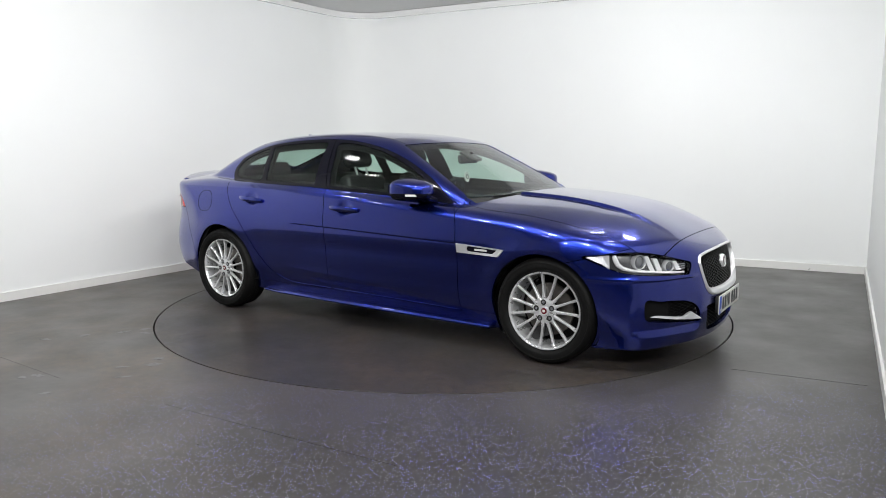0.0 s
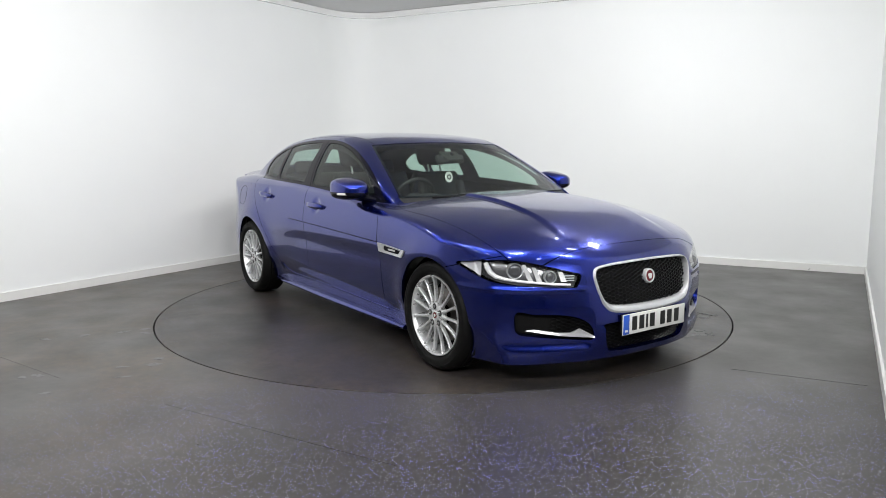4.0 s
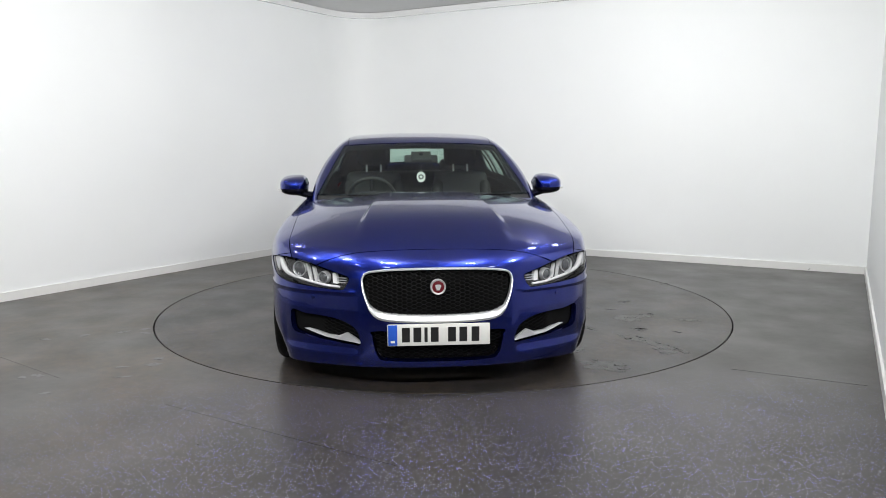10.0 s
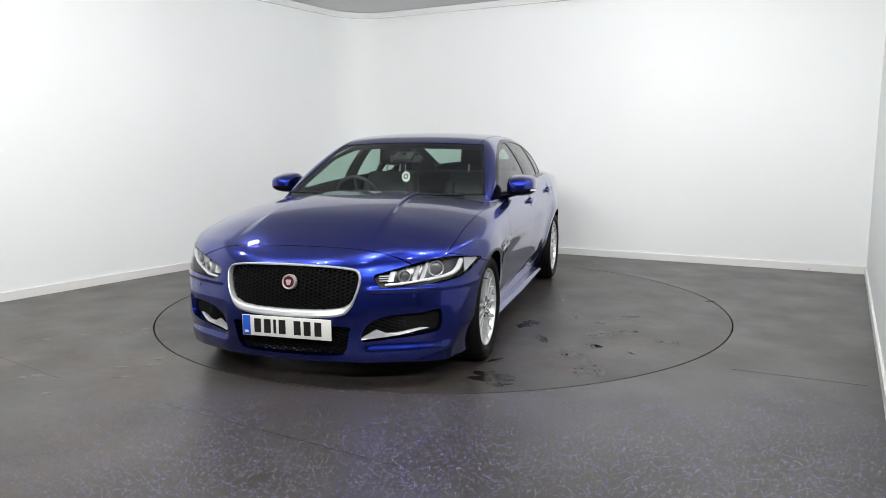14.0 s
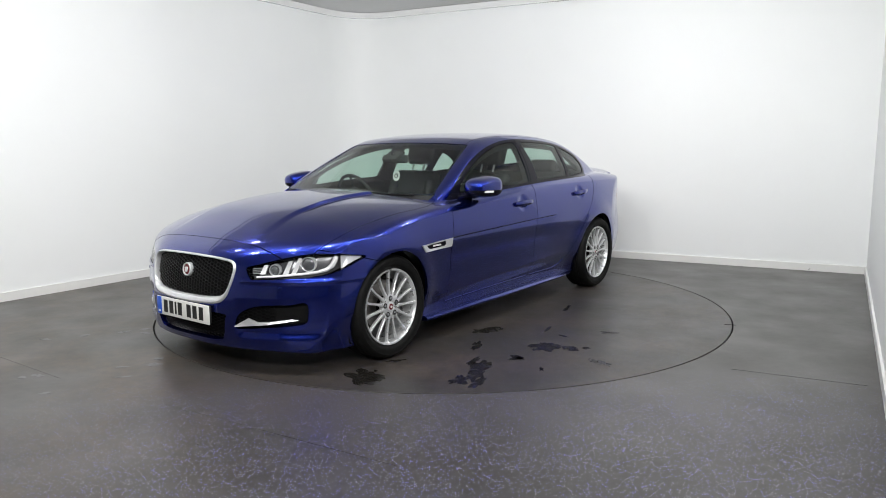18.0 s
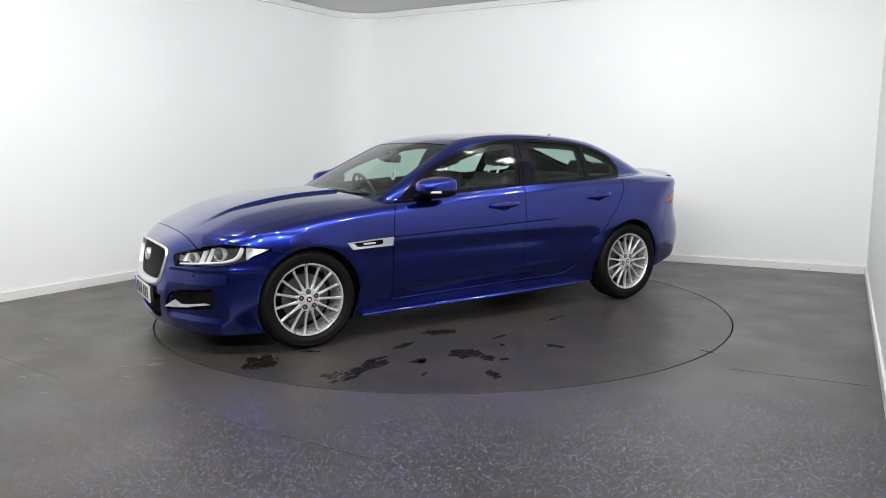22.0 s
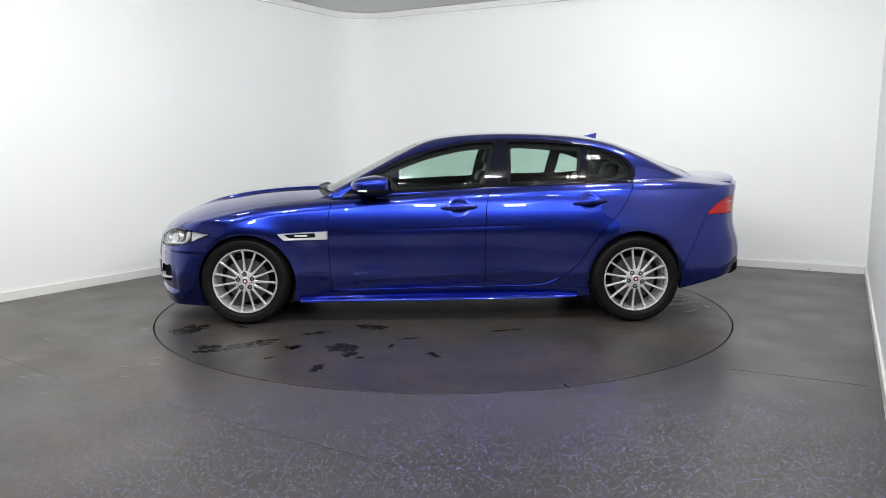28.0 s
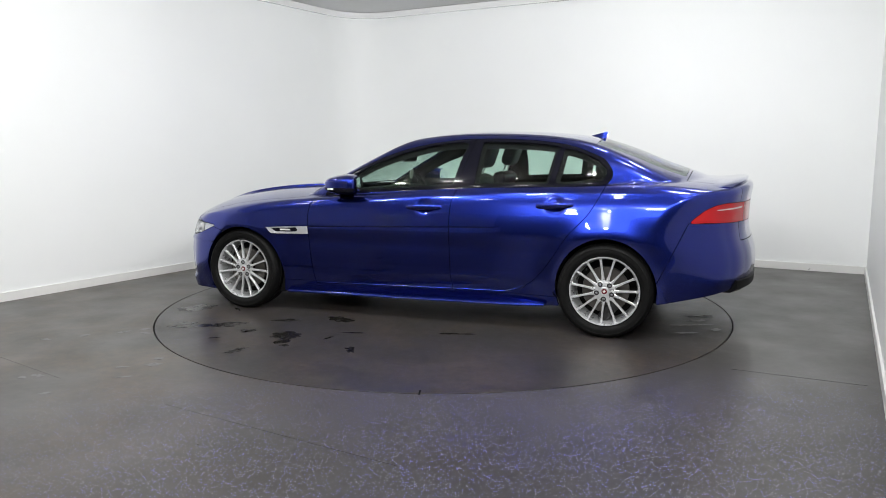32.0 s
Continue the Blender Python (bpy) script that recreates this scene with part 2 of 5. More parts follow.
def build_room():
    n = len(PLAN)
    wall_strip("wall_back", 0, 14, 0, CEILING_Z, 0, 0.15, WALL, "smooth white painted studio wall with a rounded corner")
    wall_strip("wall_right", 14, 15, 0, CEILING_Z, 0, 0.15, WALL, "plain white painted studio wall")
    wall_strip("wall_front_unseen", 15, 18, 0, CEILING_Z, 0, 0.15, SHADE_WALL, "unseen plain grey wall closing the room, darkens the car's reflections")
    wall_strip("wall_left", 18, 19, 0, CEILING_Z, 0, 0.15, WALL, "plain white painted wall beside the turntable")
    wall_strip("baseboard", 0, 14, 0, 0.076, 0.016, 0.002, TRIM, "low white painted baseboard along the floor", "baseboard")
    wall_strip("baseboard_right", 14, 15, 0, 0.070, 0.016, 0.002, TRIM, "low white painted baseboard along the floor", "baseboard")
    wall_strip("trim_cornice", 0, 14, WALL_TOP, CEILING_Z - 0.004, 0.05, 0.002, LEDGE, "glossy white ledge running below the ceiling", "cornice")
    # ceiling
    out = [PLAN[i] + outward(i, PLAN) * 0.2 for i in range(n)]
    bm = bmesh.new()
    lo = [bm.verts.new((p.x, p.y, CEILING_Z)) for p in out]
    hi = [bm.verts.new((p.x, p.y, CEILING_Z + 0.12)) for p in out]
    bm.faces.new(lo[::-1])
    bm.faces.new(hi)
    for i in range(n):
        bm.faces.new((lo[i], lo[(i + 1) % n], hi[(i + 1) % n], hi[i]))
    me = bpy.data.meshes.new("ceiling")
    bm.to_mesh(me)
    bm.free()
    me.materials.append(CEILING)
    tagged(new("ceiling", me), "plain matt pale grey studio ceiling", "ceiling", kind="structure")
    # floor with a round hole for the disc
    steps, bm = 160, bmesh.new()
    inner = [(math.cos(2 * math.pi * i / steps), math.sin(2 * math.pi * i / steps)) for i in range(steps)]
    rows = [[bm.verts.new((c * r, s * r, 0)) for c, s in inner] for r in (DISC_R + 0.010, 3.2, 5.5, 12.0)]
    for a, b in zip(rows, rows[1:]):
        for i in range(steps):
            j = (i + 1) % steps
            bm.faces.new((a[i], b[i], b[j], a[j]))
    low = [bm.verts.new((v.co.x, v.co.y, -0.08)) for v in rows[0]]
    for i in range(steps):
        j = (i + 1) % steps
        bm.faces.new((low[i], rows[0][i], rows[0][j], low[j]))
    me = bpy.data.meshes.new("floor")
    bm.to_mesh(me)
    bm.free()
    me.materials.append(FLOOR)
    tagged(new("floor", me), "dark grey speckled vinyl floor, dusty and scuffed", "floor", kind="structure")
    pit = bmesh.new()
    bmesh.ops.create_circle(pit, cap_ends=True, radius=DISC_R + 0.05, segments=96)
    bmesh.ops.translate(pit, verts=pit.verts, vec=(0, 0, -0.075))
    me = bpy.data.meshes.new("pit_floor")
    pit.to_mesh(me)
    pit.free()
    me.materials.append(GAP)
    tagged(new("pit_floor", me), "dark pit below the turntable", "pit", kind="structure")


def light_panel(x, y, power, size=0.21):
    """A square LED panel fixed flat below the ceiling."""
    lamp = thing("ceiling_light", "square white-framed LED panel fixed flat below the ceiling", "light panel", "ceiling light panels")
    lamp.location = (x, y, CEILING_Z)
    part("lamp_body", box(bmesh.new(), (0, 0, -0.012), (size + 0.04, size + 0.04, 0.022), 0.004), TRIM, lamp)
    rim, h = bmesh.new(), size / 2 + 0.012
    for cx, cy, sx, sy in ((h, 0, 0.02, size + 0.044), (-h, 0, 0.02, size + 0.044), (0, h, size + 0.004, 0.02), (0, -h, size + 0.004, 0.02)):
        box(rim, (cx, cy, -0.030), (sx, sy, 0.014), 0.003)
    part("lamp_frame", rim, TRIM, lamp)
    light = bpy.data.lights.new("light_panel_glow", "AREA")
    light.shape, light.size, light.energy = "SQUARE", size, power
    light.color = (0.985, 0.985, 0.974)
    ob = new("light_panel_glow", light)
    ob.location = (x, y, CEILING_Z - 0.027)
    return lamp


def floodlight(x, y, power, target, wide=0.26, tall=0.05):
    """An added slim floodlight close below the ceiling, turned towards target to brighten it."""
    lamp = thing("added_wall_washer", "added unseen slim white floodlight below the ceiling, brightens the walls", "floodlight", "ceiling floodlights")
    lamp.location = (x, y, CEILING_Z)
    aim = look((0, 0, -0.075), Vector(target) - Vector((x, y, CEILING_Z)))
    part("stem", lathe(bmesh.new(), [(0.035, 0.0), (0.035, -0.008), (0.010, -0.012), (0.010, -0.07)], Matrix(), 20), TRIM, lamp)
    turn = aim.to_3x3().to_4x4()
    part("lamp_head", box(bmesh.new(), aim @ Vector((0, 0, 0.016)), (wide + 0.02, tall + 0.02, 0.030), 0.005, turn), TRIM, lamp)
    light = bpy.data.lights.new("added_wall_wash", "AREA")
    light.shape, light.size, light.size_y, light.energy = "RECTANGLE", wide, tall, power
    light.color = (0.985, 0.985, 0.974)
    ob = new("added_wall_wash", light)
    ob.matrix_basis = Matrix.Translation((x, y, CEILING_Z)) @ aim @ Matrix.Translation((0, 0, -0.004))
    return lamp


build_room()


def floor_joint(name, a, b, half, label, material=None):
    """A thin dark welded joint in the vinyl."""
    a, b = Vector((*a, 0)), Vector((*b, 0))
    n = Vector((-(b - a).y, (b - a).x, 0)).normalized() * half
    bm = bmesh.new()
    ring = [bm.verts.new(p + Vector((0, 0, 0.0008))) for p in (a - n * 0.3, b - n * 0.3, b + n, a + n)]
    bm.faces.new(ring)
    low = [bm.verts.new((v.co.x, v.co.y, 0.0)) for v in ring]
    for i in range(4):
        bm.faces.new((low[i], low[(i + 1) % 4], ring[(i + 1) % 4], ring[i]))
    me = bpy.data.meshes.new(name)
    bm.to_mesh(me)
    bm.free()
    me.materials.append(material or GAP)
    tagged(new(name, me), label, "joint", kind="structure")


floor_joint("floor_joint_1", (1.66, -1.82), (2.28, -2.125), 0.004, "thin dark welded joint in the vinyl floor", SEAM)
floor_joint("floor_joint_2", (-2.78, -1.50), (-2.15, -1.95), 0.0016, "faint dark joint in the vinyl floor", SEAM)
floor_joint("floor_joint_3", (-1.40, -2.37), (-0.19, -3.09), 0.0005, "faint welded joint crossing the vinyl floor", SEAM)
# slim unseen floodlights added to wash the walls evenly
for row_y, watts, far, columns in ((-0.3, 11.5, 2.4, (1.5, 2.2)), (-2.4, 23.5, 4.8, (-2.6, -1.65, -0.55, 0.55, 1.65)), (-6.1, 40.0, 6.8, (-2.4, -1.2, 0.0, 1.2, 2.4))):
    for x in columns:
        floodlight(x, row_y, watts, (x * 0.8 + 0.02 * far, row_y + far, 0.7))
# flat panels over the sides of the turntable, smaller ones before it
for x, y in ((-3.0, -1.15), (-2.4, -0.35), (1.7, -1.15), (2.2, -0.3)):
    light_panel(x, y, 4.5)
for x in (-1.7, -0.7, 0.3, 1.3):
    light_panel(x, -3.1, 2.6, 0.15)


# ---------------------------------------------------------------- the turntable
def build_turntable():
    table = thing("turntable", "round dark vinyl-topped car turntable, flush with the floor", "turntable")
    profile = [(0.0, -0.05), (DISC_R - 0.01, -0.05), (DISC_R, -0.045), (DISC_R, -0.001), (DISC_R - 0.001, 0.0), (1.6, 0.0), (0.8, 0.0), (0.0, 0.0)]
    bm = lathe(bmesh.new(), profile, Matrix(), 160)
    bmesh.ops.remove_doubles(bm, verts=bm.verts, dist=1e-5)
    part("disc_top", bm, DISC, table, "worn dark vinyl disc top", smooth=False)
    return table


TABLE = build_turntable()


def stain_mesh(length, width, seed):
    """A ragged flat patch with a few islands."""
    rnd, bm = random.Random(seed), bmesh.new()
    blobs = [(0.0, 0.0, 1.0)] + [(rnd.uniform(-0.55, 0.6), rnd.uniform(-0.9, 0.9), rnd.uniform(0.12, 0.3)) for _ in range(4)]
    for layer, (bx, by, size) in enumerate(blobs):
        ring = []
        for i in range(40):
            a = 2 * math.pi * i / 40
            ragged = 0.72 + 0.55 * noise.noise((1.6 * math.cos(a) + seed * 3.1, 1.6 * math.sin(a), size * 5)) + 0.28 * noise.noise((5 * math.cos(a) + seed, 5 * math.sin(a), 2.0))
            ring.append((bx * length / 2 + 0.5 * length * size * ragged * math.cos(a), by * width / 2 + 0.62 * width * size * ragged * math.sin(a)))
        top = [bm.verts.new((x, y, 0.0008 + 0.0004 * layer)) for x, y in ring]
        low = [bm.verts.new((x * 1.004, y * 1.004, 0.0002)) for x, y in ring]
        bm.faces.new(top)
        for i in range(40):
            bm.faces.new((low[i], low[(i + 1) % 40], top[(i + 1) % 40], top[i]))
    return bm


# dried wet patches on the disc: place, length, width, heading
PATCHES = [(1.32, 1.26, 0.50, 0.13, 24), (0.67, 1.34, 0.26, 0.18, 169), (0.61, 1.48, 0.16, 0.09, 64), (0.77, 1.76, 0.20, 0.07, 75), (0.52, 0.80, 0.30, 0.14, 150), (0.90, 0.96, 0.30, 0.06, 22),
           (1.00, 1.32, 0.14, 0.07, 150), (0.09, 1.50, 0.18, 0.06, 120), (-0.42, 0.92, 0.30, 0.035, 17), (0.25, 1.12, 0.22, 0.025, 13)]
PATCHES_MORE = [(1.52, 1.39, 0.25, 0.06, 13), (0.54, 1.56, 0.08, 0.06, 137), (1.53, 1.28, 0.19, 0.12, 10), (1.20, 1.14, 0.22, 0.06, 10), (1.80, 0.82, 0.34, 0.20, 66), (0.98, 1.31, 0.14, 0.06, 63),
                (1.47, 0.76, 0.16, 0.035, 145), (0.36, 1.30, 0.10, 0.03, 80), (1.1, 1.55, 0.10, 0.03, 30)]
SCUFFS = [(-2.47, -1.01, 0.10, 0.05, 51), (-2.24, -0.92, 0.14, 0.05, 42), (-2.12, -0.84, 0.10, 0.06, 54), (-2.08, -0.95, 0.12, 0.05, -19), (-1.72, -1.69, 0.12, 0.06, 28), (-1.75, -1.57, 0.10, 0.05, 8),
          (-1.90, -1.74, 0.10, 0.04, -1), (-1.80, -1.92, 0.13, 0.03, 21), (-2.38, -1.93, 0.06, 0.05, -11), (-2.30, -1.90, 0.11, 0.05, -26), (-2.69, -1.11, 0.08, 0.05, -29), (-2.10, -2.20, 0.07, 0.04, 19)]
for i, (x, y, le, wi, he) in enumerate(PATCHES + PATCHES_MORE):
    ob = part("water_stain", stain_mesh(le, wi, i + 1), FILM, TABLE, "dried dark water stain", smooth=False)
    ob.matrix_basis = pose(x, y, 0, 0, 0, he)
for i, (x, y, le, wi, he) in enumerate(SCUFFS):
    bm = stain_mesh(le, wi, i + 40)
    me = bpy.data.meshes.new("floor_stain")
    bm.to_mesh(me)
    bm.free()
    me.materials.append(FILM)
    me.materials[0] = FAINT
    ob = tagged(new("floor_stain", me), "small dried water mark on the dark vinyl floor, wall reflection painted in its colour", "stain", "marks on the floor")
    ob.matrix_basis = pose(x, y, 0, 0, 0, he)
# chalky dried streaks near the rim of the disc
STREAKS = [(-1.98, -0.02, 0.24, 0.06, 20), (-2.02, -0.18, 0.26, 0.045, 16), (-1.86, 0.17, 0.14, 0.03, 24), (-1.92, 0.38, 0.18, 0.045, 20), (-2.11, 0.22, 0.10, 0.06, 60), (-2.00, 0.11, 0.26, 0.04, 25)]
for i, (x, y, le, wi, he) in enumerate(STREAKS):
    ob = part("dried_streak", stain_mesh(le, wi, i + 70), DRIED, TABLE, "pale chalky water streak", smooth=False)
    ob.matrix_basis = pose(x, y, 0.0026, 0, 0, he)


# a short dark notch at the rim of the disc
part("rim_notch", box(bmesh.new(), (-0.63, 2.117, 0.001), (0.010, 0.075, 0.0016), 0.0005, Matrix.Rotation(0.29, 4, "Z")), GAP, TABLE, "short dark notch in the rim", smooth=False)


def floor_crumb():
    """A small grey chip lying on the floor."""
    bm = bmesh.new()
    bmesh.ops.create_icosphere(bm, subdivisions=2, radius=0.0045)
    for v in bm.verts:
        v.co *= 1 + 0.5 * noise.noise(v.co * 160)
        v.co.z = max(v.co.z * 0.6, -0.0025)
    me = bpy.data.meshes.new("grit_chip")
    bm.to_mesh(me)
    bm.free()
    me.materials.append(STEEL)
    ob = tagged(new("grit_chip", me), "small grey chip of grit lying on the vinyl floor", "grit")
    ob.location = (-1.07, -2.87, 0.0028)


floor_crumb()


def scuff_mark():
    """A short dark slanting scratch on the baseboard of the far wall."""
    along = (CORNER_BACK - CORNER_LEFT).normalized()
    out = Vector((along.y, -along.x, 0))
    at = CORNER_BACK - along * 0.52 + out * 0.0175
    bm = tube(bmesh.new(), [at + Vector((0, 0, 0.006)), at + along * 0.008 + Vector((0, 0, 0.013)), at + along * 0.020 + Vector((0, 0, 0.022))], 0.0025, 6)
    me = bpy.data.meshes.new("scuff_mark")
    bm.to_mesh(me)
    bm.free()
    me.materials.append(GAP)
    tagged(new("scuff_mark", me), "short dark scratch on the white baseboard", "scuff")


scuff_mark()


# ---------------------------------------------------------------- form of the car body
def spl(x, kx, ky):
    """Smooth monotone-ish curve through a few knots."""
    kx, ky = np.array(kx, float), np.array(ky, float)
    x = np.asarray(x, float)
    d = np.diff(ky) / np.diff(kx)
    m = np.concatenate([[d[0]], (d[:-1] * np.diff(kx)[1:] + d[1:] * np.diff(kx)[:-1]) / (kx[2:] - kx[:-2]), [d[-1]]])
    i = np.clip(np.searchsorted(kx, x) - 1, 0, len(kx) - 2)
    h = kx[i + 1] - kx[i]
    s = np.clip((x - kx[i]) / h, 0, 1)
    return (ky[i] * (1 + 2 * s) * (1 - s) ** 2 + h * m[i] * s * (1 - s) ** 2 + ky[i + 1] * s * s * (3 - 2 * s) - h * m[i + 1] * s * s * (1 - s)
            + np.where(x < kx[0], m[0] * (x - kx[0]), 0) + np.where(x > kx[-1], m[-1] * (x - kx[-1]), 0))


def smax(a, b, k):
    h = np.clip(0.5 + 0.5 * (a - b) / k, 0, 1)
    return b + (a - b) * h + k * h * (1 - h)


def smin(a, b, k):
    return -smax(-a, -b, k)


def step(a, b, x):
    s = np.clip((x - a) / (b - a), 0, 1)
    return s * s * (3 - 2 * s)


HUB_F, HUB_R = 1.4175, -1.4175
HANDLES = ((-0.128, 0.853), (-1.072, 0.886))


def half_width(x, z):
    w = spl(x, [-2.3, -1.9, -1.42, -0.9, 0.0, 0.8, 1.42, 1.8], [0.86, 0.885, 0.912, 0.905, 0.902, 0.912, 0.922, 0.912])
    prof = spl(z, [0.10, 0.20, 0.30, 0.355, 0.42, 0.55, 0.68, 0.74, 0.84, 0.92, 1.0], [-0.125, -0.100, -0.070, -0.049, -0.036, -0.017, 0.004, 0.001, -0.015, -0.037, -0.080])
    flank = step(1.25, 0.9, x) * step(-1.15, -0.8, x)
    scallop = -0.007 * np.exp(-((z - 0.59) / 0.06) ** 2) * step(1.05, 0.7, x) * step(-0.75, -0.3, x)
    flare = np.zeros_like(x)
    for hub in (HUB_F, HUB_R):
        r = np.hypot(x - hub, z - 0.32)
        flare = flare + 0.016 * np.exp(-((r - 0.36) / 0.09) ** 2)
    ends = step(1.15, 1.7, x) + step(-1.15, -1.7, x)
    prof = prof * (1 - 0.45 * ends * step(0.70, 0.50, z))
    cups = sum(np.exp(-(((x - cx) / 0.056) ** 2 + ((z - cz) / 0.050) ** 2) ** 2) for cx, cz in HANDLES)
    line = 0.684 + 0.03 * (0.80 - x)
    crease = -0.0105 * step(0.95, 0.78, x) * step(-0.72, -0.35, x) * step(0.0005, -0.0055, z - line) * np.exp(-np.clip(line - z, 0, 1) / 0.07)
    brow = 0.966 - 0.004 * (x + 1.1)
    crest = 0.006 * step(-0.45, -0.8, x) * step(-2.15, -1.9, x) * np.exp(-np.abs(z - brow) / 0.03)
    d = z - (0.300 + 0.0565 * (0.85 - x))
    ledge = np.where(d >= 0, 0.009 * np.exp(-np.clip(d, 0, 1) / 0.045), 0.009 + 0.20 * np.clip(d, -0.08, 0))
    ledge = ledge * step(1.0, 0.80, x) * step(-0.85, -0.40, x)
    tuck = -0.050 * step(0.40, 0.12, z) * step(1.45, 2.05, x)
    return w + prof + tuck + scallop * flank + flare + crease + crest + ledge - 0.0095 * cups


def front_plane(y, z):
    p = spl(y, [0, 0.2, 0.4, 0.55, 0.7, 0.8, 0.88, 0.94], [2.245, 2.236, 2.192, 2.125, 2.045, 1.96, 1.83, 1.62])
    rake = spl(z, [0.1, 0.2, 0.3, 0.45, 0.55, 0.62, 0.68, 0.76], [-0.05, -0.015, 0.0, -0.004, -0.018, -0.036, -0.062, -0.12])
    pocket = step(0.39, 0.44, y) * step(0.845, 0.80, y) * step(0.200, 0.252, z) * np.clip((0.445 - z) / 0.17, 0, 1)
    lip = 0.006 * step(0.26, 0.215, z) * step(0.34, 0.44, y)
    shelf = 0.008 * np.exp(-((z - 0.541) / 0.012) ** 2) * step(0.40, 0.48, y)
    return p + rake - 0.015 * pocket + lip + shelf


def rear_plane(y, z):
    p = spl(y, [0, 0.3, 0.55, 0.7, 0.8, 0.88], [-2.385, -2.362, -2.30, -2.215, -2.095, -1.86])
    rake = spl(z, [0.2, 0.32, 0.45, 0.56, 0.7, 0.9, 1.03], [0.14, 0.05, 0.0, 0.004, 0.045, 0.05, 0.03])
    return p + rake


def deck(x, y):
    z = spl(x, [-2.44, -2.36, -2.2, -2.0, -1.7, -1.34, -0.9, -0.3, 0.32, 0.7, 0.95, 1.1, 1.3, 1.55, 1.78, 1.9, 2.05, 2.12, 2.2, 2.27],
            [1.02, 1.035, 1.048, 1.062, 1.075, 1.062, 1.043, 1.020, 0.988, 0.972, 0.962, 0.956, 0.944, 0.914, 0.868, 0.826, 0.758, 0.716, 0.660, 0.60])
    drop = spl(x, [-2.2, -1.3, 0.7, 1.2, 1.6, 2.1], [0.065, 0.035, 0.050, 0.062, 0.076, 0.105])
    z = z - drop * (y / 0.75) ** 3
    edge = 0.315 + 0.10 * step(0.95, 2.1, x)
    soft = 0.009 + 0.03 * step(1.5, 2.0, x)
    return z + 0.019 * step(0.8, 1.0, x) * step(2.1, 1.55, x) * step(edge + soft, edge - soft, y)


def bottom(x):
    return spl(x, [-2.4, -2.2, -2.0, -1.75, -1.0, 1.0, 1.7, 1.95, 2.2], [0.385, 0.335, 0.292, 0.240, 0.175, 0.155, 0.128, 0.132, 0.145])


def lower(x, y, z):
    f = smax(y - half_width(x, z), z - deck(x, y), 0.05)
    f = smax(f, x - front_plane(y, z), 0.035)
    f = smax(f, rear_plane(y, z) - x, 0.05)
    return smax(f, bottom(x) - z, 0.012)


def screen(x, y):
    s = 0.955 - 0.22 * y * y - x
    return 0.936 + 0.535 * s - 0.045 * s * s


def roof(x, y):
    z = spl(x, [-2.1, -1.995, -1.754, -1.515, -1.277, -1.042, -0.807, -0.57, -0.34, -0.1, 0.13, 0.36],
            [1.035, 1.080, 1.168, 1.265, 1.340, 1.374, 1.390, 1.396, 1.393, 1.377, 1.343, 1.288])
    drop = spl(x, [-2.0, -1.6, -1.2, -0.6, 0.3], [0.09, 0.07, 0.045, 0.032, 0.03])
    return z - drop * (np.abs(y) / 0.6) ** 2.4


def glass_side(x, z):
    w = spl(x, [-2.0, -1.7, -1.3, -0.9, -0.3, 0.3, 0.7, 1.0], [0.68, 0.745, 0.815, 0.838, 0.846, 0.832, 0.80, 0.76])
    return w - 0.60 * (z - 0.95) + 0.035 * np.clip(1 - ((z - 1.15) / 0.2) ** 2, -1, 1) - 0.02


def upper(x, y, z):
    f = smax(z - roof(x, y), z - screen(x, y), 0.03)
    return np.maximum(smax(f, (y - glass_side(x, z)) * 0.86, 0.05), np.maximum(0.885 - z, -2.12 - x))


def car_body(x, y, z):
    y = np.abs(y)
    return smin(lower(x, y, z), upper(x, y, z), 0.012)


